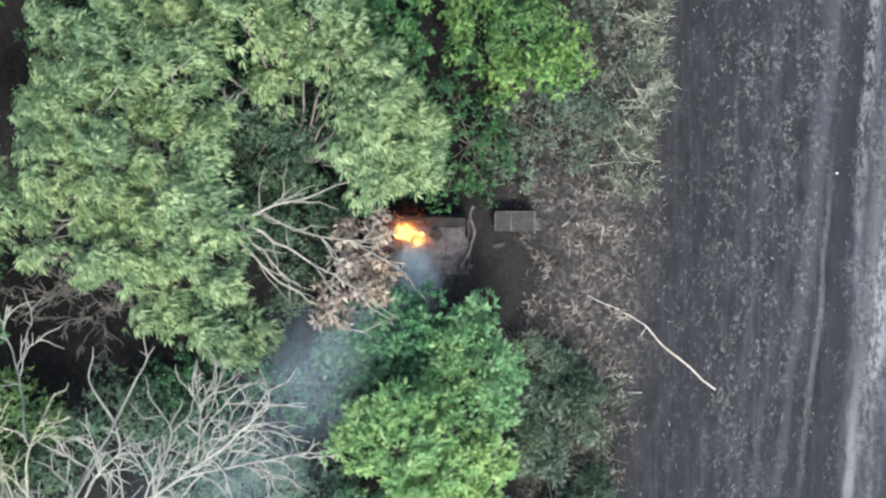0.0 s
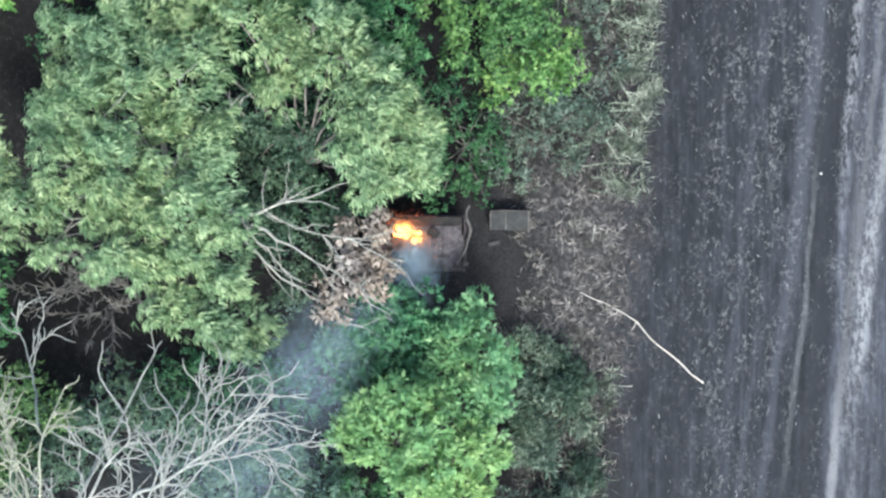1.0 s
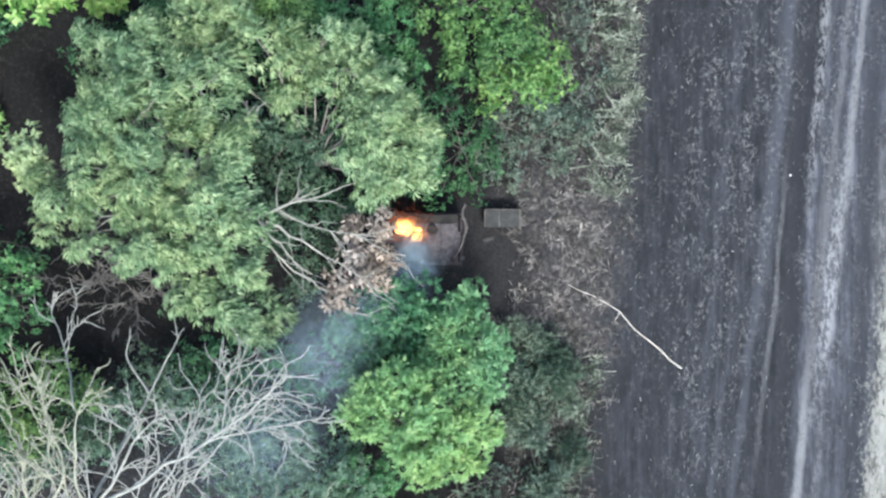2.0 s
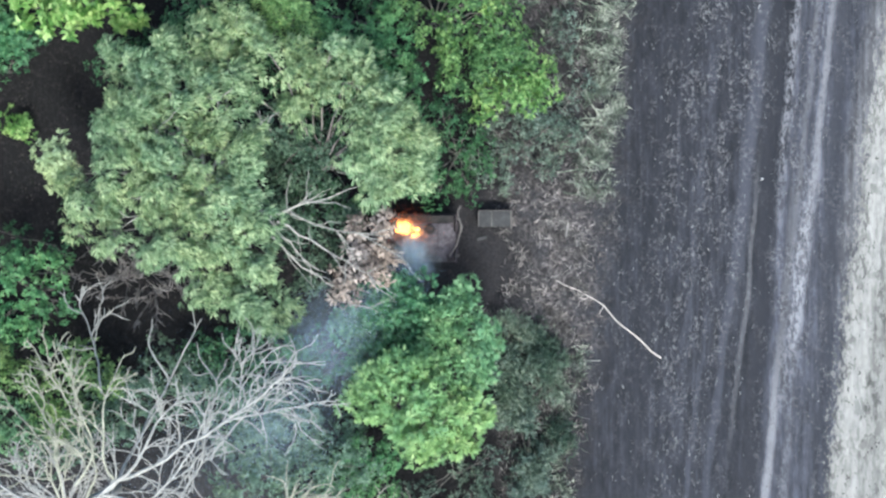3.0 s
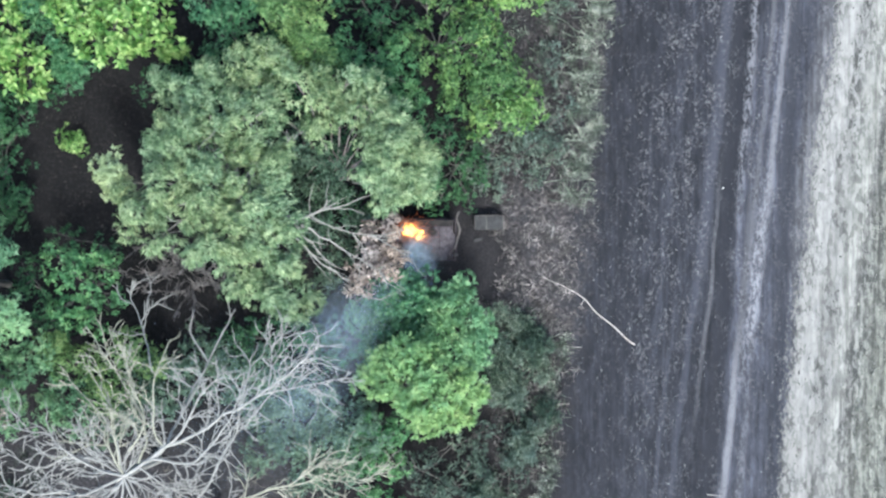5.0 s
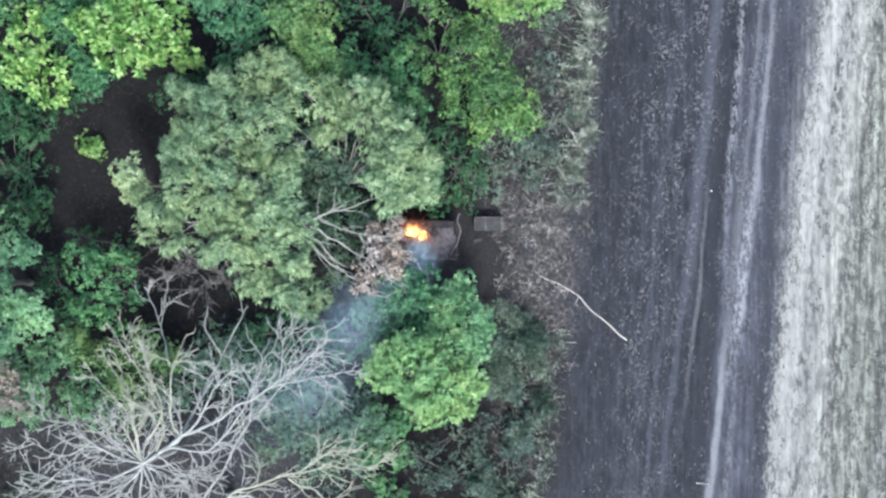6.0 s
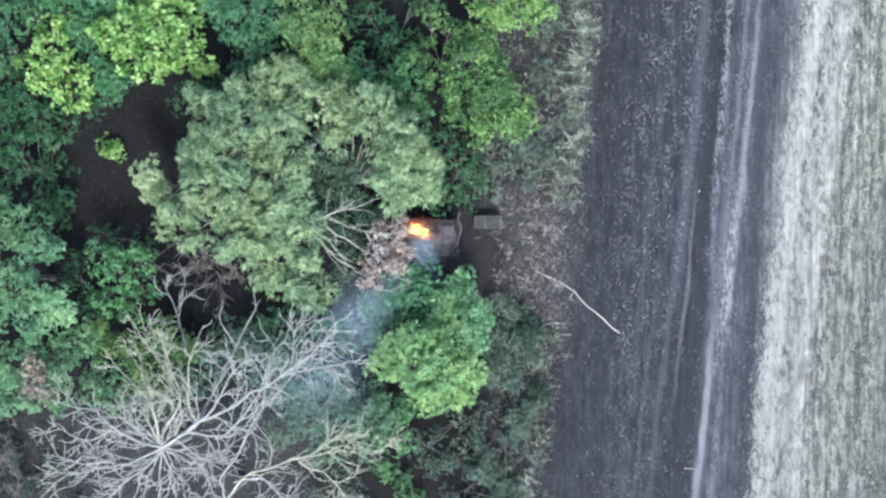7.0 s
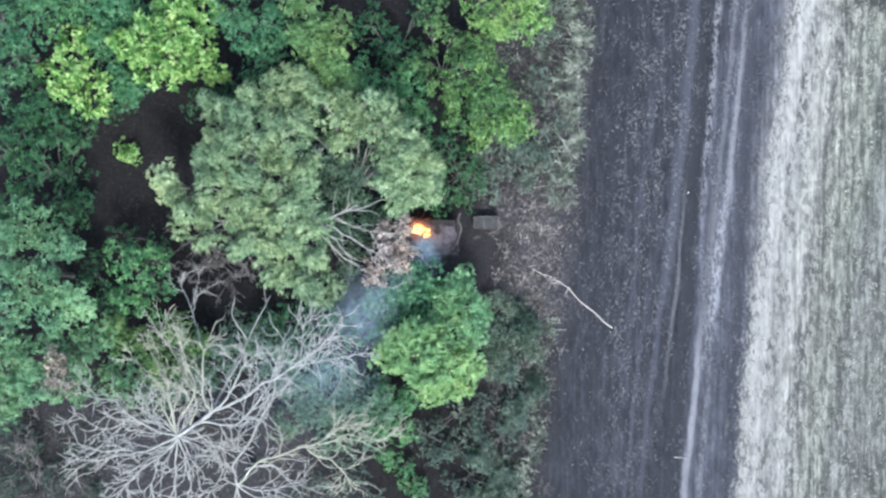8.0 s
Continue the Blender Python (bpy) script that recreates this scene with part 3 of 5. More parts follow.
ASH_WEST = [(-10.6, 11.2, 8.2, 1.3), (-12.0, 11.0, 8.0, 1.0), (-16.6, 9.6, 8.3, 1.1), (-14.6, 9.8, 8.4, 1.1), (-16.2, 8.3, 8.6, 1.8), (-13.9, 8.0, 9.2, 2.1), (-11.4, 7.3, 9.2, 1.9), (-16.5, 6.4, 8.8, 1.7), (-14.4, 5.6, 10.0, 2.2), (-10.4, 6.2, 9.0, 1.4),
            (-16.8, 3.6, 8.8, 1.8), (-14.2, 3.0, 10.2, 2.2), (-18.7, 1.7, 8.0, 1.7), (-16.2, 1.2, 9.0, 1.9), (-13.0, 0.6, 10.0, 2.1), (-10.7, 1.3, 10.2, 1.8),
            (-12.0, 3.8, 9.6, 1.6), (-10.3, 4.2, 9.3, 1.2), (-9.7, 2.7, 9.5, 1.1), (-9.6, -0.4, 9.6, 1.6), (-12.4, -1.4, 9.2, 1.8), (-9.9, -2.4, 9.0, 1.5), (-8.6, -3.3, 8.3, 1.2), (-11.2, -3.0, 8.6, 1.3)]
ASH_EAST = [(-7.0, 8.6, 7.8, 1.2), (-7.3, 6.7, 7.2, 0.9), (-4.8, 8.3, 9.2, 1.8), (-3.1, 6.9, 9.8, 1.7), (-1.9, 5.3, 9.6, 1.5), (-3.3, 4.9, 9.6, 1.5), (-1.7, 3.5, 9.0, 1.3), (-2.9, 3.0, 8.8, 1.1), (-8.6, 9.6, 8.4, 1.5), (-4.5, 6.4, 9.0, 1.1), (-4.2, 4.0, 9.0, 0.9), (-5.6, 9.7, 8.5, 1.2), (-3.7, 9.2, 8.5, 1.2), (-10.2, 8.9, 8.3, 1.1), (-12.2, 9.3, 8.3, 1.1), (-1.1, 4.8, 9.1, 0.9), (-1.0, 3.5, 8.8, 0.7), (-1.6, 6.5, 9.2, 0.9)]


def bare_limbs(root, base, ends, seed, mat, girth, twig_n=14):
    """Leafless limbs with side twigs, added to a tree."""
    rng = np.random.default_rng(seed)
    o = np.array([base[0], base[1], 0.0])
    for a, b in ends:
        ln = bent(rng, np.array(a) - o, np.array(b) - o, 10, 0.2, 0.03)
        pieces = [tube(ln, np.linspace(girth, 0.02, 10), 6)]
        d = np.linalg.norm(ln[-1] - ln[0])
        for _ in range(twig_n):
            i = rng.integers(2, 10)
            w = unit(ln[-1] - ln[0]) + rng.normal(0, 0.6, 3) * np.array([1, 1, 0.5])
            t = bent(rng, ln[i], ln[i] + unit(w) * d * rng.uniform(0.12, 0.38), 6, 0.25)
            pieces.append(tube(t, np.linspace(0.035, 0.012, 6), 4))
        part_me("bare_limb", mesh_np("bare_limb", *join(pieces), mat, True), root, "leafless pale grey limb with twigs")


west = tree("ash_tree", "large tree with drooping silvery green compound leaves", (-12.8, 2.6), 4.2, ASH_WEST, M_ASH_LEAF, 11, LEAF_ASH, M_LIMB, 0.34, 2.0, 34.0, (0.42, 0.76), fill=8.0, wind=(0.75, -0.3, 0.1))
bare_limbs(west, (-12.8, 2.6), [((-12.2, 2.3, 5.5), (-3.2, -0.1, 8.4)), ((-9.0, 1.2, 8.0), (-3.9, 2.9, 8.6)), ((-8.5, 1.0, 8.0), (-3.6, -1.8, 7.6)), ((-11.0, 2.0, 6.5), (-4.8, -3.4, 6.6)), ((-9.6, 1.6, 7.0), (-6.3, -1.6, 7.4)), ((-11.5, 3.5, 6.8), (-8.7, 6.3, 9.4))], 5, M_LIMB, 0.075, 9)
rng = np.random.default_rng(77)
SCORCHED = [(-3.9, -0.5, 7.0, 0.8), (-4.0, -1.6, 6.6, 0.8), (-5.2, -2.9, 6.2, 0.9), (-3.0, 0.9, 7.4, 0.6), (-3.2, -0.2, 6.0, 0.7), (-2.7, -1.0, 5.6, 0.5), (-4.6, 0.6, 7.4, 0.6), (-3.4, -1.9, 6.2, 0.7), (-4.9, -2.0, 6.4, 0.7)]
P, N, O, C = crown_shoots(rng, SCORCHED, 4.2, 7.0, (0.3, 0.55), fill=3.0)
V, F = leaves(rng, P, N, O, 5, 0.42, 0.16, 0.35)
part_me("scorched_leaves", mesh_np("scorched_leaves", V - np.array([-12.8, 2.6, 0]), F, M_BROWN), west, "dry brown scorched leaves")

east = tree("ash_tree", "tall tree with feathery silvery green leaves", (-6.6, 4.6), 4.6, ASH_EAST, M_ASH_LEAF, 12, LEAF_ASH, M_TWIG, 0.2, 2.0, 34.0, (0.42, 0.76), fill=8.0, wind=(0.75, -0.3, 0.1))

tree("maple_tree", "young maple with fresh bright lime green foliage", (-0.6, -8.6), 2.6, [
    (-2.2, -7.3, 6.3, 1.1), (-3.3, -7.7, 6.0, 1.0), (-1.3, -7.9, 6.7, 1.1), (-4.5, -8.8, 5.5, 0.8), (-3.4, -9.0, 6.0, 0.9), (-2.0, -9.0, 6.5, 1.1), (-0.5, -9.0, 6.9, 1.2), (0.7, -9.8, 6.6, 1.1), (-0.9, -10.3, 6.6, 1.1), (-1.9, -10.4, 6.0, 0.8),
    (0.2, -11.1, 6.0, 1.0), (1.3, -10.9, 5.6, 0.8), (-0.9, -11.6, 5.6, 0.7), (2.3, -9.9, 5.6, 0.65), (2.9, -10.1, 5.2, 0.4), (1.4, -8.9, 6.1, 0.8)],
    M_MAPLE, 21, (6, 0.38, 0.16, 0.2, 0.35, 0.6), None, 0.2, 3.4, 22.0, (0.32, 0.62), fill=12.0)
tree("maple_tree", "young maple with cooler mid-green foliage beside the wreck", (1.4, -5.6), 2.2, [
    (1.2, -4.3, 5.2, 1.0), (0.2, -4.8, 5.0, 0.9), (2.2, -5.2, 5.0, 0.9), (2.9, -5.8, 4.6, 0.6), (0.9, -3.2, 4.8, 0.7), (1.7, -2.8, 4.4, 0.4), (-0.1, -6.0, 5.3, 1.0), (1.4, -6.0, 5.0, 0.9), (2.1, -7.0, 5.6, 1.0), (1.1, -7.5, 5.8, 0.9), (2.7, -7.8, 5.2, 0.6), (0.0, -7.2, 5.4, 0.7), (2.0, -8.3, 5.6, 0.7)],
    M_GREEN, 23, (6, 0.36, 0.15, 0.2, 0.35, 0.5), None, 0.16, 3.4, 22.0, (0.32, 0.6), fill=12.0)
tree("small_tree", "small blue-green tree beside the burnt wreck", (-2.2, -4.4), 2.2, [(-1.9, -3.0, 4.6, 1.3), (-3.2, -4.0, 4.4, 1.2), (-0.8, -4.0, 4.2, 1.1), (-2.6, -5.4, 4.2, 1.3), (-4.4, -5.0, 3.6, 1.2), (-3.8, -6.6, 3.8, 1.3), (-0.8, -5.4, 4.0, 1.2)], M_TEAL, 22, (6, 0.38, 0.18, 0.22, 0.3, 0.4), None, 0.14, 3.6, 12.0, fill=12.0)

tree("maple_tree", "bright yellow-green maple with large leaf clusters", (-20.5, 14.4), 2.8, [(-24.0, 14.4, 5.6, 1.3), (-22.2, 15.2, 6.2, 1.6), (-20.2, 14.4, 6.6, 1.8), (-18.2, 14.8, 6.0, 1.5), (-18.0, 13.0, 5.6, 1.2), (-20.4, 12.6, 5.8, 1.2), (-22.6, 13.0, 5.4, 1.2), (-20.8, 17.2, 6.2, 1.8), (-18.2, 17.4, 5.6, 1.4)], M_BRIGHT, 31, LEAF_BIG, None, 0.2, 2.4, 11.0, (0.3, 0.55), fill=3.0)
tree("maple_tree", "smaller yellow-green maple with a ragged crown", (-28.0, 12.3), 2.4, [(-28.2, 15.0, 5.4, 1.2), (-29.0, 12.8, 5.6, 1.4), (-27.2, 12.6, 5.6, 1.2), (-28.4, 11.0, 5.0, 1.2), (-26.6, 10.4, 4.8, 1.0)], M_BRIGHT, 32, LEAF_BIG, None, 0.16, 2.4, 11.0, (0.3, 0.55), fill=3.0)
tree("understory_tree", "dusky blue-green tree under the maples", (-24.8, 12.4), 2.0, [(-25.0, 12.6, 4.0, 1.4), (-24.0, 11.4, 3.8, 1.2), (-26.0, 15.4, 4.0, 1.6), (-23.2, 17.0, 4.0, 1.6), (-25.4, 18.4, 4.6, 1.5)], M_TEAL, 33, LEAF_MAPLE, None, 0.14)
tree("understory_tree", "blue-green tree between taller crowns", (-14.2, 14.4), 2.6, [(-15.2, 15.4, 5.4, 1.6), (-13.2, 16.2, 5.8, 1.7), (-14.4, 13.0, 4.8, 1.4), (-12.4, 14.4, 5.4, 1.3), (-16.2, 17.6, 5.4, 1.6), (-12.2, 18.2, 5.6, 1.5)], M_TEAL, 34, LEAF_FINE, None, 0.18, 3.2, 22.0, (0.38, 0.75), fill=8.0)
tree("broadleaf_tree", "mid-green tree with a dense crown", (-8.6, 13.4), 3.0, [(-9.9, 14.8, 7.0, 1.5), (-8.4, 13.8, 7.2, 1.5), (-9.2, 12.2, 6.8, 1.3), (-7.4, 12.4, 6.4, 1.1), (-10.8, 11.6, 6.8, 1.2), (-10.4, 16.8, 6.4, 1.5), (-8.0, 15.6, 6.6, 1.2), (-7.2, 11.4, 6.2, 0.9)], M_OLIVE, 35, LEAF_FINE, None, 0.2, 3.6, 24.0, (0.38, 0.75), fill=16.0)
tree("broadleaf_tree", "dark green tree at the edge of the wood", (0.6, 13.0), 2.6, [(-0.9, 13.6, 4.4, 0.9), (-0.4, 12.0, 5.2, 0.9), (0.8, 12.4, 6.0, 1.0), (2.0, 13.4, 6.2, 1.0), (3.1, 14.2, 5.8, 1.0), (2.6, 12.2, 4.6, 0.9), (1.3, 11.0, 5.0, 0.9), (2.7, 10.9, 3.8, 0.8), (0.4, 10.2, 4.2, 0.8), (1.3, 9.3, 3.4, 0.8), (0.6, 15.4, 5.0, 1.1), (-1.0, 17.0, 5.4, 1.2), (1.9, 15.2, 4.2, 0.9), (3.6, 12.9, 5.0, 0.8)], M_EDGE, 36, LEAF_MAPLE, None, 0.18, 3.2, 18.0, (0.3, 0.62), fill=4.0)
tree("broadleaf_tree", "yellow-green tree overhanging the field edge", (5.0, 17.4), 2.8, [(3.8, 16.6, 6.0, 1.5), (5.4, 16.0, 6.2, 1.4), (7.0, 17.4, 6.2, 1.4), (5.8, 18.6, 6.6, 1.6), (2.6, 17.8, 5.6, 1.4), (3.0, 14.4, 4.8, 1.0), (7.4, 19.4, 6.0, 1.4)], M_BRIGHT, 37, LEAF_FINE, None, 0.2, 3.2, 22.0, (0.38, 0.75), fill=8.0)
tree("maple_tree", "low maple with bright lime green tips", (4.4, 9.6), 1.6, [(4.2, 8.8, 3.2, 1.1), (5.3, 8.3, 3.2, 1.0), (6.6, 8.9, 3.0, 0.8), (5.6, 9.4, 3.2, 1.0), (3.2, 8.4, 3.0, 1.0)], M_LIME, 38, LEAF_MAPLE, None, 0.13, 4.0, 16.0, (0.38, 0.7))
tree("broadleaf_tree", "mid-green tree behind the low maple", (4.0, 11.0), 1.8, [(3.1, 10.2, 3.8, 1.2), (4.6, 10.6, 3.8, 1.2), (3.8, 12.0, 4.0, 1.3), (5.4, 11.4, 3.6, 1.0), (2.2, 9.2, 3.4, 1.1)], M_EDGE, 39, LEAF_FINE, None, 0.13, 3.6, 20.0, (0.38, 0.7))

tree("broadleaf_tree", "blue-green tree in the shaded wood", (-30.0, -3.0), 3.0, [(-31.2, 1.0, 6.0, 1.8), (-28.8, -0.6, 6.2, 1.5), (-30.4, -3.4, 7.0, 1.9), (-32.4, -5.6, 7.0, 1.9), (-28.9, -5.6, 7.0, 1.7), (-33.6, -1.0, 6.4, 2.0)], M_MIST, 41, LEAF_FINE, None, 0.22, 3.2, 22.0, (0.38, 0.75), fill=16.0)
tree("broadleaf_tree", "shaded blue-green tree beside bare ground", (-30.6, 5.4), 2.4, [(-31.8, 4.8, 4.8, 1.5), (-30.9, 6.9, 4.8, 1.2), (-33.6, 6.8, 5.0, 1.8), (-33.2, 2.8, 5.0, 1.5)], M_SHADED, 42, LEAF_MAPLE, None, 0.18, 3.6, 11.0, (0.35, 0.7), fill=7)
tree("broadleaf_tree", "dull green tree with pale tips", (-30.4, -9.6), 2.8, [(-30.4, -8.8, 6.6, 1.8), (-26.8, -7.8, 5.6, 1.4), (-30.6, -11.2, 6.2, 1.7), (-28.2, -9.8, 6.4, 1.5), (-33.0, -9.4, 6.6, 1.9), (-33.2, -12.4, 6.0, 1.5), (-27.6, -11.6, 5.4, 1.1)], M_MIST, 43, LEAF_FINE, None, 0.2, 3.2, 22.0, (0.38, 0.75), fill=16.0)
tree("small_tree", "blue-green tree with broad leaf sprays", (-23.4, -2.8), 2.2, [(-24.8, -1.4, 4.8, 1.2), (-23.4, -2.4, 5.2, 1.3), (-22.0, -1.6, 4.6, 1.1), (-24.0, -4.2, 4.6, 1.2), (-21.8, -3.4, 4.6, 1.2), (-22.8, -5.2, 4.2, 1.1)], M_MID, 44, LEAF_MAPLE, None, 0.15, 2.8, 16.0, (0.35, 0.65), fill=6.0)
tree("broadleaf_tree", "mid-green tree with pale tips behind the small maple", (-28.6, 17.6), 2.4, [(-28.4, 17.4, 4.8, 1.2), (-27.0, 18.4, 5.0, 1.2), (-29.8, 16.2, 4.6, 1.1), (-30.2, 18.8, 4.8, 1.3), (-28.2, 19.6, 4.8, 1.2)], M_MID, 52, LEAF_FINE, None, 0.16, 3.2, 20.0, (0.34, 0.65), fill=10.0)
tree("understory_tree", "dim blue-green tree west of the maples", (-31.4, 11.2), 2.0, [(-31.6, 11.2, 3.8, 1.2), (-30.8, 9.8, 3.6, 1.1), (-32.2, 12.8, 4.0, 1.1), (-32.6, 9.6, 3.8, 1.2)], M_SHADED, 53, LEAF_MAPLE, None, 0.13, 3.2, 14.0, (0.35, 0.65), fill=8.0)
tree("broadleaf_tree", "dusky green tree at the wood's corner", (-33.0, 14.6), 2.6, [(-33.4, 16.6, 5.4, 1.8), (-32.4, 13.4, 5.2, 1.7), (-34.6, 11.0, 5.0, 1.7), (-30.6, 17.8, 5.2, 1.5)], M_TEAL, 45, LEAF_FINE, None, 0.2, 3.2, 22.0, (0.38, 0.75), fill=8.0)
tree("small_tree", "pale green young tree among darker crowns", (-27.6, -5.4), 3.4, [(-27.0, -4.8, 7.6, 1.25), (-27.7, -4.2, 7.3, 0.9), (-26.4, -5.5, 7.2, 0.9)], M_PALE, 51, LEAF_FINE, None, 0.1, 4.0, 22.0, (0.35, 0.65), fill=16.0)
tree("shrub", "small bright green sapling on bare litter", (-25.3, 7.1), 0.5, [(-25.4, 7.2, 0.9, 0.7), (-24.8, 6.8, 0.8, 0.5)], M_BRIGHT, 46, LEAF_MAPLE, None, 0.04, 6.0, 12.0, (0.3, 0.5), category="shrub")
tree("shrub", "yellowing shrub beside the dead tree", (-25.0, -8.6), 1.4, [(-25.6, -7.2, 3.0, 1.0), (-24.6, -8.2, 3.2, 0.9), (-21.4, -9.8, 3.2, 1.3), (-22.8, -8.6, 3.0, 1.0), (-20.6, -7.4, 3.0, 1.1), (-18.8, -8.0, 2.8, 1.0)], M_OLIVE, 47, LEAF_FINE, None, 0.08, category="shrub")
tree("shrub", "withered pale brown branch in a green crown", (-28.3, -9.2), 4.0, [(-28.4, -9.9, 8.2, 0.9), (-28.7, -8.9, 8.0, 0.6), (-27.9, -10.7, 7.9, 0.8), (-28.9, -10.6, 7.9, 0.6)], M_BROWN, 48, LEAF_FINE, None, 0.06, 5.0, 13.0, (0.3, 0.5), category="branch")
tree("broadleaf_tree", "cream-tipped young tree below the ash", (-20.6, 4.2), 3.0, [(-20.6, 4.8, 7.4, 0.8), (-20.1, 4.2, 7.3, 0.7), (-20.9, 4.1, 7.0, 0.7), (-20.3, 3.3, 6.8, 0.6)], leaf_mat("cream_green_leaf", (0.15, 0.19, 0.09), (0.33, 0.4, 0.2), (0.56, 0.62, 0.37)), 49, LEAF_MAPLE, None, 0.1, 4.0, 20.0, (0.35, 0.6))

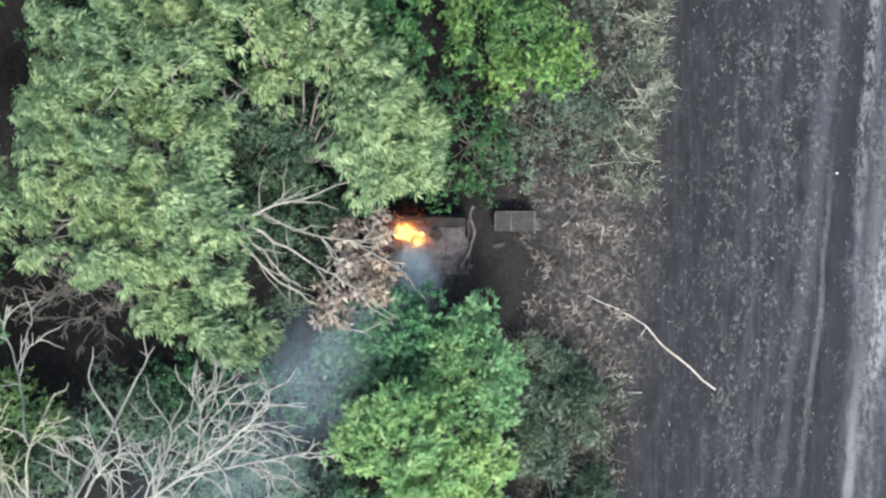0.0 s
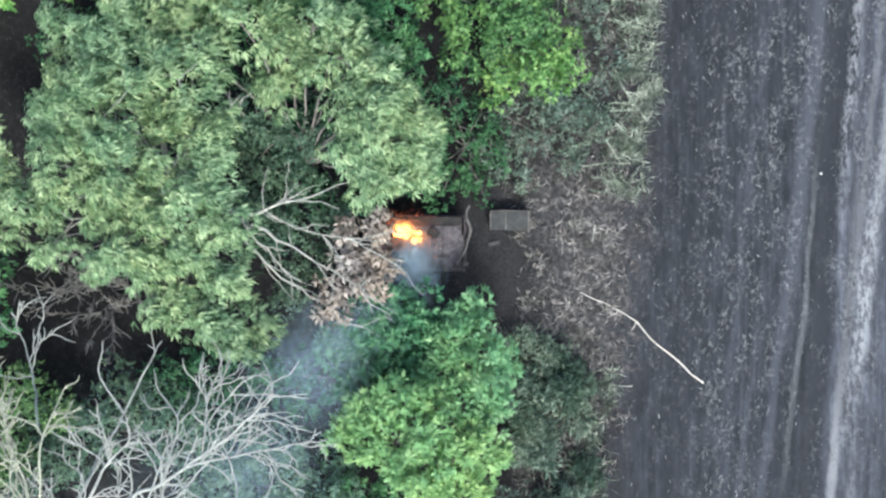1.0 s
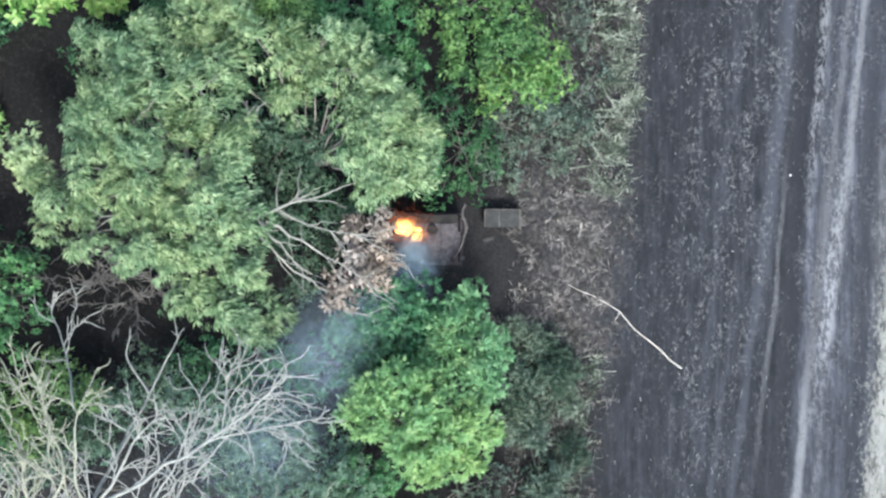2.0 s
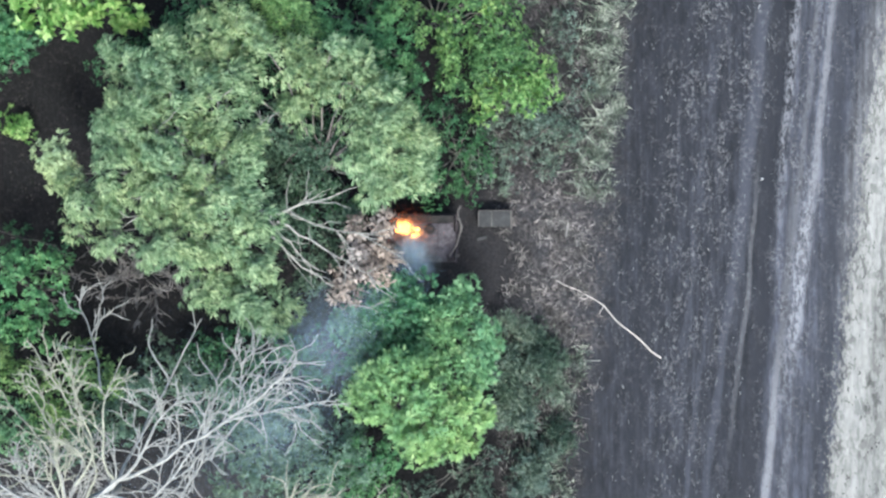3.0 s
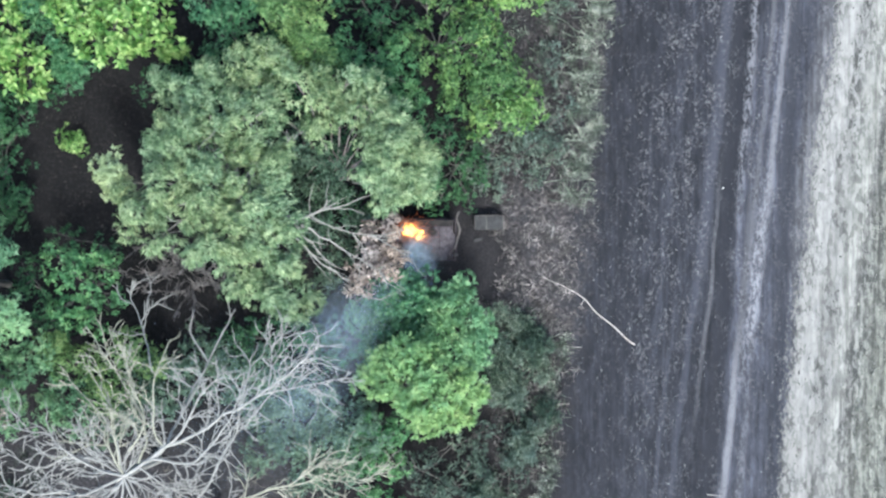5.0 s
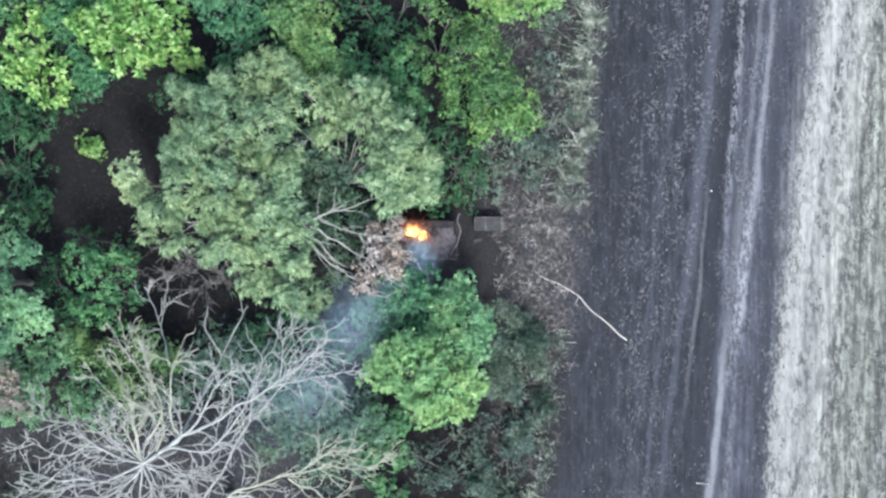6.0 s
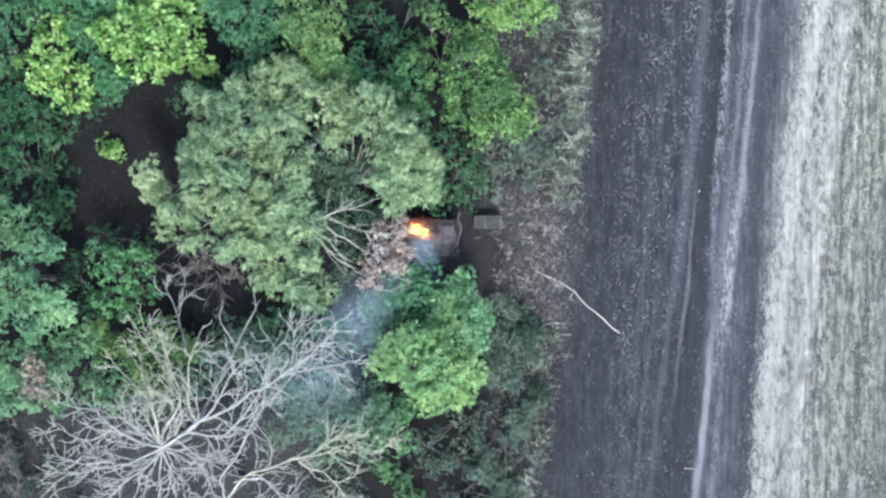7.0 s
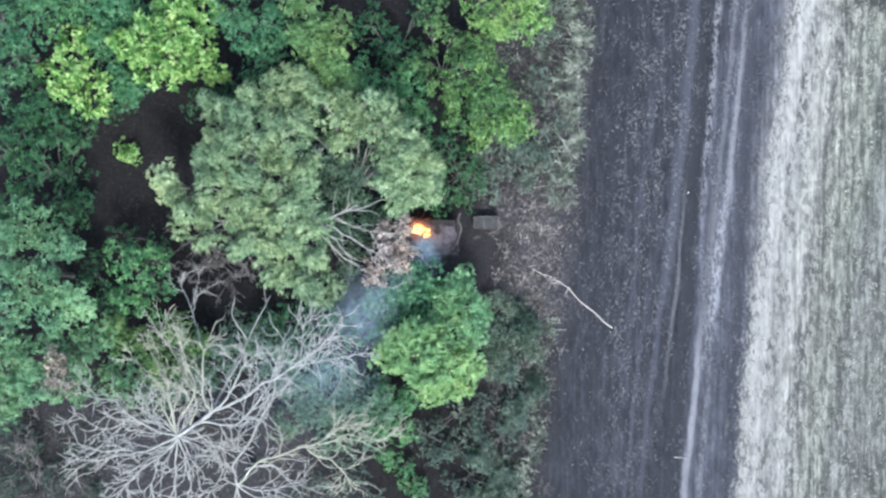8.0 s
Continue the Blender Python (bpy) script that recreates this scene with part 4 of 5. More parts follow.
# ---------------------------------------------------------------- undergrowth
# shaded thickets carry part of their shade in the leaf colour
UNDER = [("shaded thicket behind the ash tree", M_SHADED, [(-18.6, 10.6, 2.6, 1.5), (-15.8, 11.4, 2.8, 1.5), (-12.6, 11.2, 3.0, 1.5), (-11.2, 13.4, 3.0, 1.4)], (-15.6, 11.2)),
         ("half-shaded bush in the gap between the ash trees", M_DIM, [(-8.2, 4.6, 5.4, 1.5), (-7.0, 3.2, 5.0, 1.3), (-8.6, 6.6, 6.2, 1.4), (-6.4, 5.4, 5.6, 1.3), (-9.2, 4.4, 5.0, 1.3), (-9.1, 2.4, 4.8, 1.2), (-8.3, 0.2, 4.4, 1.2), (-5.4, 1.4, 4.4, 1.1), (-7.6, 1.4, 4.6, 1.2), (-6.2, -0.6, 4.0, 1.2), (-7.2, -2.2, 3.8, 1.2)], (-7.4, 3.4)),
         ("green bush with shade-darkened leaves at the edge of the clearing", M_SHADED, [(-26.2, -5.0, 3.0, 1.4), (-25.6, -6.2, 2.8, 1.2), (-27.2, -2.6, 3.2, 1.4)], (-26.4, -4.6)),
         ("green bush with shade-darkened leaves beyond the clearing", M_SHADED, [(-29.6, 2.6, 3.0, 1.6), (-33.0, 8.4, 3.0, 1.6), (-30.4, 8.4, 2.8, 1.4)], (-31.0, 6.0)),
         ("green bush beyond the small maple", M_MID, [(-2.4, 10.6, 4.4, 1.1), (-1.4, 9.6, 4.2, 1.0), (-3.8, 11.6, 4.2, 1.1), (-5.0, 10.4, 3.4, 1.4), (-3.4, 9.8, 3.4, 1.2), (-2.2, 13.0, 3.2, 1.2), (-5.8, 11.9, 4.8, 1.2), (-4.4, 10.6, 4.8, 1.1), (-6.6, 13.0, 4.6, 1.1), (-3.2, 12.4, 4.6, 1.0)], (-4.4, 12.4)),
         ("blue-green thicket beneath the dead tree", M_HAZED, [(-13.6, -9.0, 2.4, 1.9), (-16.0, -7.6, 2.2, 1.7), (-12.2, -11.2, 2.6, 1.3), (-17.6, -9.4, 2.4, 1.7), (-11.6, -8.8, 2.6, 1.6)], (-14.0, -9.4)),
         ("haze-greyed green thicket beneath the dead tree", M_HAZED, [(-19.2, -10.6, 2.4, 1.5), (-21.0, -11.6, 2.4, 1.4), (-22.6, -12.4, 2.0, 1.2), (-19.6, -8.4, 2.2, 1.4)], (-20.0, -10.6)),
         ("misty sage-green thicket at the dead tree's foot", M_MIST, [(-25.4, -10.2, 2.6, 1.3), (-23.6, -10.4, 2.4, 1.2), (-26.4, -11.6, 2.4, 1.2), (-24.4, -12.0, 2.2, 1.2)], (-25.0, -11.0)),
         ("leafy thicket beside the leafless tree", M_HAZED, [(-9.6, -13.8, 2.6, 1.6), (-11.8, -14.4, 2.2, 1.5), (-6.4, -15.4, 2.2, 1.4), (-8.6, -15.8, 2.0, 1.3)], (-9.0, -14.6)),
         ("undergrowth shrub with shaded deep green leaves", M_SHADED, [(-9.6, -6.0, 2.0, 1.9), (-11.8, -7.4, 1.8, 1.8), (-7.6, -7.4, 1.8, 1.7), (-5.6, -6.6, 1.8, 1.6), (-13.6, -6.4, 1.6, 1.6)], (-9.6, -6.6)),
         ("dusky blue-green shrub thicket", M_HAZED, [(-8.4, -10.4, 2.4, 1.9), (-6.2, -12.2, 2.6, 1.8), (-10.4, -11.8, 2.2, 1.9), (-4.4, -13.2, 2.8, 1.6), (-7.8, -13.6, 2.4, 1.6)], (-7.6, -12.0)),
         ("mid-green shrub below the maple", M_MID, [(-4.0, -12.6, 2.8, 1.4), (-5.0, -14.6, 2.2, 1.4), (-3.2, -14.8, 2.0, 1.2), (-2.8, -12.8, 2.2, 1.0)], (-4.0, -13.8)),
         ("shaded shrub thicket under the ash trees", M_SHADED, [(-6.4, 4.4, 2.4, 1.8), (-7.6, 2.0, 2.2, 1.6), (-5.2, 2.6, 2.0, 1.4), (-9.4, 10.4, 2.6, 1.6), (-6.6, 7.6, 2.4, 1.6)], (-6.6, 4.6)),
         ("dark shrub in the shade of the wood edge", M_SHADED, [(-4.2, 12.6, 2.4, 1.6), (-3.6, 15.4, 2.2, 1.8), (-5.6, 16.8, 2.4, 1.6), (-2.4, 10.8, 2.2, 1.4), (-1.6, 18.4, 2.2, 1.4)], (-3.8, 14.4)),
         ("dark green shrub beside the storage bin", M_SHADED, [(1.6, 6.0, 1.8, 1.3), (2.6, 4.8, 1.4, 1.1), (0.8, 4.2, 1.6, 1.0), (-0.6, 3.6, 1.7, 1.1), (0.1, 2.7, 1.2, 0.8), (-0.5, 5.6, 2.2, 1.3), (-1.6, 8.4, 2.4, 1.4), (2.0, 3.2, 0.9, 0.7), (0.4, 7.6, 1.8, 1.3)], (1.6, 5.4)),
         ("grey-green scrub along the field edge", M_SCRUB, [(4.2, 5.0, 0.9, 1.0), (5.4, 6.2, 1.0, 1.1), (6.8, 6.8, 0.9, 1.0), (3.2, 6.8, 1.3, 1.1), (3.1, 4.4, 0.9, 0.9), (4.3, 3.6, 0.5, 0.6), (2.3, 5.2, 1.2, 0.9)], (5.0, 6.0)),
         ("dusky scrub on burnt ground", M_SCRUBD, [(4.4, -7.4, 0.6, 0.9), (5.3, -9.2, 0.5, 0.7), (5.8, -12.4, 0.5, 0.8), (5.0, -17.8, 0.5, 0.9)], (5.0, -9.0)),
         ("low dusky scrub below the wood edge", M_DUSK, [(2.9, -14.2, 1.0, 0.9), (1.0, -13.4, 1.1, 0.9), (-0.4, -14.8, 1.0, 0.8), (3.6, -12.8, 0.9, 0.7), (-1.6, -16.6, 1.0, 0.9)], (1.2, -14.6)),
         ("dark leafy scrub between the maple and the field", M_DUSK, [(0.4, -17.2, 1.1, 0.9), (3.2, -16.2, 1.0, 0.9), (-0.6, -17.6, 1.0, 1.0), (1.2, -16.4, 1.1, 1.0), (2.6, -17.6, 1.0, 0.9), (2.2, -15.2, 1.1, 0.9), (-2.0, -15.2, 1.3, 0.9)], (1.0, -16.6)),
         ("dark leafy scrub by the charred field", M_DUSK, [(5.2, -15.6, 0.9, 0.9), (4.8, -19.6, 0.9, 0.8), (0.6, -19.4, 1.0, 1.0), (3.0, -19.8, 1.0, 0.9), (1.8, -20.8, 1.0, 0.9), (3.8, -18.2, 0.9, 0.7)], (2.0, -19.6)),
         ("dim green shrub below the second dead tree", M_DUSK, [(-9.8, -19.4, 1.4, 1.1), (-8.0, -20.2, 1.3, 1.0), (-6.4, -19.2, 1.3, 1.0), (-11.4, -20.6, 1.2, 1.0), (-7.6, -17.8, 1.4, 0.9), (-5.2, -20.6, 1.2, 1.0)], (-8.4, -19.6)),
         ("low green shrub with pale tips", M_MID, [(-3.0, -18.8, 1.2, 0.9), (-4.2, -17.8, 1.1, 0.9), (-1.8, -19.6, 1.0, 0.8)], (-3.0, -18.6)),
         ("dim green bush round the bare litter", M_SHADED, [(-30.4, 5.2, 1.8, 1.3), (-30.0, 2.4, 1.6, 1.2), (-30.0, 8.4, 1.8, 1.2), (-28.8, 5.5, 1.6, 1.0), (-28.6, 3.2, 1.4, 1.0), (-29.0, 7.4, 1.6, 1.0), (-29.0, 1.4, 1.4, 1.0)], (-30.2, 5.0)),
         ("dusky shrub below the yellow-green maples", M_SHADED, [(-26.6, 10.2, 1.8, 1.1), (-25.2, 11.0, 1.6, 0.9)], (-26.0, 10.4)),
         ("dusky shrub at the end of the bare litter", M_SHADED, [(-22.8, -0.2, 1.6, 1.0), (-25.4, 0.2, 1.5, 1.1)], (-24.2, 0.0)),
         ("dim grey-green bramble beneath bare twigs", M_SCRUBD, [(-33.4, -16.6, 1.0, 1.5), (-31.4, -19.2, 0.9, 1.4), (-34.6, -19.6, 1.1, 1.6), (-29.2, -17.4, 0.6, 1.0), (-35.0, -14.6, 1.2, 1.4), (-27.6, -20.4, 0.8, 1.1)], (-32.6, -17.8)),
         ("shaded shrub under blue-green trees", M_SHADED, [(-28.4, 8.6, 1.8, 1.2), (-30.0, 9.4, 1.8, 1.4)], (-29.2, 9.0))]
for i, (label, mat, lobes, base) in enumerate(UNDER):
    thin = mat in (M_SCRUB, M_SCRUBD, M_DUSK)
    tree("shrub", label, base, 0.5, lobes, mat, 60 + i, (6, 0.19, 0.075, 0.15) if thin else (6, 0.26, 0.12, 0.15), None, 0.07, 4.5, 11.0 if thin else 10.5 if mat is M_SHADED else 15.0, (0.35, 0.7), category="shrub", twigs=0.3, fill=3.0 if mat is M_SHADED else 8.0)


rng = np.random.default_rng(640)
SCRUB = [(2.6, 8.0, 4.2, 20, 9)]
TUFTS = []
for k in range(17):
    cy = -6.6 - 15.0 * (k + rng.uniform(0, 0.9)) / 17
    cx = 4.0 + 0.09 * cy + rng.choice((1.2, 2.6, 3.6, 4.4)) + rng.uniform(-0.5, 0.5)
    if math.hypot(cx - 3.6, cy + 10.6) > 1.3 and math.hypot(cx - 4.2, cy + 15.6) > 1.0:
        TUFTS.append((cx, cy))
for k in range(9):
    TUFTS.append((4.2 + 0.3 * (k % 3) + rng.uniform(-0.6, 1.6), -5.6 - 0.55 * k + rng.uniform(-0.3, 0.3)))
for k, (cx, cy) in enumerate(TUFTS):
    tall = rng.uniform(0.8, 1.5)
    lobes = [(cx + rng.normal(0, 0.42), cy + rng.normal(0, 0.5), tall * rng.uniform(0.7, 1.0), rng.uniform(0.35, 0.68)) for _ in range(4)]
    tree("low_scrub", "bushy grey-green tuft on dark ground by the field", (cx, cy), 0.3, lobes, M_SCRUBD if k % 4 == 1 else M_SCRUB, 1500 + k, (7, 0.3, 0.07, 0.2, 0.6, 0.2), None, 0.03, 4.2, 12.0, (0.22, 0.42), 0.7, "shrub", "scrub along the field edge", 0.5, 3.0)
for x0, x1, y0, y1, count in SCRUB:
    for k in range(count):
        cx, cy = rng.uniform(x0, x1), rng.uniform(min(y0, y1), max(y0, y1))
        cx += 0.09 * cy
        lobes = [(cx + rng.normal(0, 0.6), cy + rng.normal(0, 0.8), rng.uniform(0.35, 1.3), rng.uniform(0.45, 0.9)) for _ in range(4)]
        tree("low_scrub", "low grey-green scrub along the field edge", (cx, cy), 0.25, lobes, M_SCRUBD if k % 3 and cy < 0 else M_SCRUB, 700 + k + count * 31, (5, 0.24, 0.07, 0.2, 0.5, 0.2), None, 0.03, 3.4, 6.0, (0.25, 0.5), 0.6, "shrub", "scrub along the field edge", 0.5, 1.0)


def twig_tangle(label, base, span, count, seed):
    """A leafless thicket: crooked stems from one foot, each with side twigs."""
    rng = np.random.default_rng(seed)
    root = thing("bare_shrub", label, "shrub", (base[0], base[1], 0))
    ends = []
    for k in range(count):
        a, r = rng.uniform(0, 6.28), rng.uniform(0.8, 2.0)
        sx, sy = base[0] + rng.normal(0, span * 0.42), base[1] + rng.normal(0, span * 0.42)
        ends.append(((sx, sy, rng.uniform(0, 0.8)), (sx + r * math.cos(a), sy + r * math.sin(a), rng.uniform(1.2, 3.4))))
    bare_limbs(root, base, ends, seed, M_TWIG, 0.026, 9)


twig_tangle("leafless grey-brown thicket under the ash", (-19.0, -1.4), 2.6, 26, 301)
twig_tangle("dim tangle of leafless bramble stems", (-33.0, -17.4), 3.2, 26, 303)
twig_tangle("leafless grey-brown thicket beside the dead tree", (-16.4, -2.6), 2.4, 22, 302)


# ---------------------------------------------------------------- dead trees
class DeadTree:
    """A leafless tree: boughs leave the fork, bend at their elbows and split again and again into crooked twigs."""

    def __init__(self, label, base, fork, seed, girth):
        self.rng = np.random.default_rng(seed)
        self.o = np.array([base[0], base[1], 0.0])
        self.fork = np.array(fork, float)
        self.root = thing("dead_tree", label, "tree", (base[0], base[1], 0))
        line = bent(self.rng, (0, 0, -0.15), self.fork - self.o, 9, 0.06)
        part_me("trunk", mesh_np("trunk", *tube(line, np.linspace(girth * 1.3, girth * 0.7, 9), 10), M_DEAD, True), self.root)

    def turned(self, way, angle):
        c, s = math.cos(angle), math.sin(angle)
        return unit(np.array([c * way[0] - s * way[1], s * way[0] + c * way[1], way[2] * 0.8 + self.rng.normal(0, 0.08)]))

    def grow(self, p, way, length, r, depth, out):
        """A crooked piece that forks at its end, with a short spur now and then."""
        rng = self.rng
        n = 5
        pts, w = [p], way
        bow = rng.normal(0, 0.08)
        for _ in range(n - 1):
            w = self.turned(w, bow + rng.normal(0, 0.16))
            pts.append(pts[-1] + w * length / (n - 1))
        pts = np.array(pts)
        out.append(tube(pts, np.linspace(r, 0.014 if depth >= 3 else max(0.027, r * 0.7), n), 6 if r > 0.05 else 4))
        if depth >= 3:
            return
        side = rng.choice((-1, 1))
        self.grow(pts[-1], self.turned(w, side * rng.uniform(0.05, 0.3)), length * rng.uniform(0.8, 1.15), max(0.031, r * 0.74), depth + 1, out)
        if rng.random() < 0.65:
            self.grow(pts[-1], self.turned(w, -side * rng.uniform(0.3, 0.8)), length * rng.uniform(0.6, 1.1), max(0.03, r * 0.64), depth + 1, out)
        if rng.random() < 0.4:
            self.grow(pts[rng.integers(1, 4)], self.turned(w, side * rng.uniform(0.4, 0.8)), length * rng.uniform(0.4, 0.7), max(0.026, r * 0.5), depth + 2, out)

    def bough(self, girth, *way, start=None, twigs=1.0, lichen=False, bare_tip=False):
        """One bough from the fork (or from start) by way of its elbows to its tip."""
        rng = self.rng
        stops = [self.fork if start is None else np.array(start, float)] + [np.array(w, float) for w in way]
        runs = [bent(rng, stops[i], stops[i + 1], 7, 0.28)[(1 if i else 0):] for i in range(len(stops) - 1)]
        P = np.concatenate(runs) - self.o
        for _ in range(1):
            P[1:-1] = 0.5 * P[1:-1] + 0.25 * (P[:-2] + P[2:])
        n = len(P)
        R = np.linspace(girth * 0.82, girth * 0.36, n)
        out = [tube(P, R, 7)]
        span = np.linalg.norm(np.diff(P, axis=0), axis=1).sum()
        for k in range(int(span * 1.2 * twigs)):
            i = rng.integers(max(2, n // 6), n)
            w = unit(P[min(i + 1, n - 1)] - P[i - 1])
            self.grow(P[i], self.turned(w, rng.choice((-1, 1)) * rng.uniform(0.3, 0.85)), rng.uniform(0.55, 1.15) * (1.1 - 0.45 * i / n), max(0.038, R[i] * 0.66), 1 if rng.random() < 0.65 else 0, out)
        if not bare_tip:
            self.grow(P[-1], unit(P[-1] - P[-3]), 0.4, R[-1] * 0.85, 1, out)
        part_me("bough", mesh_np("bough", *join(out), M_LICHEN if lichen else M_DEAD, True), self.root)


dead = DeadTree("large leafless dead tree with bleached grey branches", (-19.6, -15.2), (-18.8, -14.2, 10.4), 91, 0.3)
dead.bough(0.15, (-16.3, -12.4, 10.7), (-15.5, -10.5, 9.6), (-14.4, -7.6, 7.5), twigs=0.25, bare_tip=True)
dead.bough(0.075, (-15.6, -5.6, 7.4), (-15.4, -4.3, 7.3), start=(-14.4, -7.6, 7.5), twigs=0.0, bare_tip=True)
dead.bough(0.075, (-13.5, -5.7, 7.4), (-12.7, -4.3, 7.3), start=(-14.4, -7.6, 7.5), twigs=0.3, bare_tip=True)
dead.bough(0.11, (-14.4, -10.0, 11.3), (-13.4, -8.6, 11.6), start=(-17.3, -13.3, 10.8), twigs=1.5)
dead.bough(0.1, (-14.4, -13.3, 11.2), (-13.0, -11.9, 11.3), (-11.6, -9.0, 11.4), start=(-17.0, -13.1, 10.8), twigs=1.3)
dead.bough(0.12, (-13.0, -10.7, 11.2), (-10.7, -9.3, 11.4), (-8.7, -7.9, 11.8), (-7.4, -6.6, 12.0), start=(-16.5, -12.4, 10.8), twigs=1.5)
dead.bough(0.075, (-8.1, -8.6, 11.7), (-5.8, -8.2, 11.7), start=(-10.7, -9.3, 11.4), twigs=1.7)
dead.bough(0.06, (-9.8, -7.4, 11.4), (-9.9, -5.9, 11.2), start=(-9.9, -8.8, 11.5), twigs=1.8)
dead.bough(0.07, (-9.8, -9.2, 11.2), (-8.6, -7.4, 11.4), start=(-11.4, -11.3, 11.0), twigs=0.6)
dead.bough(0.09, (-17.0, -11.0, 10.9), (-16.9, -8.7, 11.1), (-16.3, -6.3, 10.0), start=(-16.4, -12.3, 10.8), twigs=1.0, lichen=True)
dead.bough(0.07, (-18.1, -6.2, 8.6), (-19.0, -4.2, 7.4), (-19.4, -3.5, 7.2), start=(-17.1, -7.9, 10.6), twigs=0.7)
dead.bough(0.1, (-17.4, -11.8, 10.4), (-18.4, -9.6, 9.8), (-21.3, -6.0, 8.4), start=(-17.9, -13.4, 10.6), twigs=1.1, lichen=True)
dead.bough(0.09, (-19.8, -12.4, 10.4), (-20.0, -11.0, 9.8), (-22.4, -8.9, 9.0), twigs=1.1, lichen=True)
dead.bough(0.085, (-19.3, -12.1, 10.6), (-19.8, -9.9, 10.0), (-21.4, -7.8, 9.4), twigs=1.0, lichen=True)
dead.bough(0.09, (-17.4, -10.7, 10.8), (-18.5, -8.8, 10.2), (-19.0, -7.2, 9.6), start=(-18.4, -12.6, 10.8), twigs=1.1, lichen=True)
dead.bough(0.1, (-21.7, -13.1, 10.5), (-23.7, -11.6, 10.2), (-25.6, -11.4, 9.9), twigs=1.0)
dead.bough(0.07, (-23.5, -13.8, 10.2), (-25.9, -13.0, 10.0), start=(-21.7, -13.1, 10.5), twigs=1.2)
dead.bough(0.11, (-21.0, -15.3, 10.6), (-23.7, -15.3, 10.4), (-25.8, -14.9, 10.2), twigs=1.1)
dead.bough(0.07, (-23.3, -15.7, 10.2), (-26.0, -16.0, 10.0), start=(-21.0, -15.3, 10.6), twigs=1.3)
dead.bough(0.11, (-20.2, -15.6, 10.4), (-21.9, -17.1, 10.2), (-23.8, -18.7, 9.8), twigs=1.2)
dead.bough(0.08, (-20.4, -16.2, 10.4), (-20.6, -18.6, 10.2), twigs=1.2)
dead.bough(0.08, (-19.0, -16.0, 10.4), (-19.1, -18.1, 10.0), (-19.8, -19.4, 9.8), twigs=0.9)
dead.bough(0.08, (-18.2, -15.8, 10.4), (-17.8, -17.7, 10.2), (-18.3, -19.3, 10.0), twigs=1.0)
dead.bough(0.06, (-16.3, -14.8, 10.4), (-15.8, -16.5, 9.8), start=(-17.9, -13.6, 10.7), twigs=0.7)

for k in range(13):
    a, l = 6.28 * k / 13 + dead.rng.uniform(-0.2, 0.2), dead.rng.uniform(1.4, 3.0)
    d = np.array([math.cos(a), math.sin(a), 0.0])
    f0 = dead.fork + d * dead.rng.uniform(0.1, 0.9)
    dead.bough(0.062, f0 + d * l * 0.5 + np.array([*dead.rng.normal(0, 0.25, 2), 0.1]), f0 + d * l + np.array([*dead.rng.normal(0, 0.4, 2), dead.rng.uniform(-0.5, 0.4)]), start=dead.fork - np.array([0, 0, 0.1]), twigs=1.3)

other = DeadTree("second leafless dead tree with forked pale limbs", (-15.2, -18.6), (-14.7, -17.9, 9.5), 92, 0.26)
other.bough(0.1, (-15.1, -16.5, 9.8), (-13.6, -14.5, 10.2), (-11.9, -11.6, 10.3), (-11.2, -7.5, 10.0), (-12.1, -6.4, 9.8), twigs=0.7)
other.bough(0.11, (-13.3, -16.2, 9.8), (-10.8, -15.4, 10.0), (-8.8, -14.9, 10.0), (-6.1, -12.8, 10.0), twigs=1.1, lichen=True)
other.bough(0.07, (-6.7, -14.1, 9.8), (-4.7, -14.6, 9.6), start=(-8.8, -14.9, 10.0), twigs=1.5, lichen=True)
other.bough(0.075, (-7.6, -16.4, 9.6), (-6.3, -18.1, 9.2), start=(-9.6, -15.2, 10.0), twigs=1.5, lichen=True)
other.bough(0.08, (-12.1, -16.3, 9.8), (-11.0, -17.5, 9.6), (-9.4, -18.2, 9.4), start=(-14.1, -16.7, 9.7), twigs=1.2)
other.bough(0.08, (-13.1, -18.3, 9.6), (-10.7, -17.8, 9.4), twigs=1.3)
other.bough(0.08, (-15.4, -19.5, 9.4), (-16.3, -21.0, 9.0), twigs=1.4)
other.bough(0.08, (-14.2, -19.5, 9.4), (-13.6, -21.4, 9.0), twigs=1.4)
other.bough(0.08, (-12.5, -19.3, 9.4), (-11.0, -21.0, 9.0), twigs=1.4)
other.bough(0.07, (-16.0, -17.4, 9.4), (-17.1, -19.2, 9.0), twigs=1.1)


# ---------------------------------------------------------------- grass, reeds, flakes
def blades(rng, x, y, height, width, lean, z=None):
    """Single bent blades that rise from the ground at x, y."""
    n = len(x)
    z0 = ground_height(x, y) if z is None else z
    a = rng.uniform(0, 6.28, n)
    d = np.stack([np.cos(a), np.sin(a), np.zeros(n)], 1)
    s = np.stack([-np.sin(a), np.cos(a), np.zeros(n)], 1)
    h = height * rng.uniform(0.5, 1.3, n)
    l = lean * rng.uniform(0.4, 1.3, n)
    b = np.stack([x, y, z0 - 0.02], 1)
    up = np.array([0, 0, 1.0])
    w = (width * rng.uniform(0.6, 1.3, n))[:, None]
    mid = b + d * (l * 0.45)[:, None] + up * (h * 0.75)[:, None]
    tip = b + d * l[:, None] + up * h[:, None]
    V = np.stack([b, mid + s * w / 2, tip, mid - s * w / 2], 1).reshape(-1, 3)
    return V, np.arange(len(V)).reshape(-1, 4)


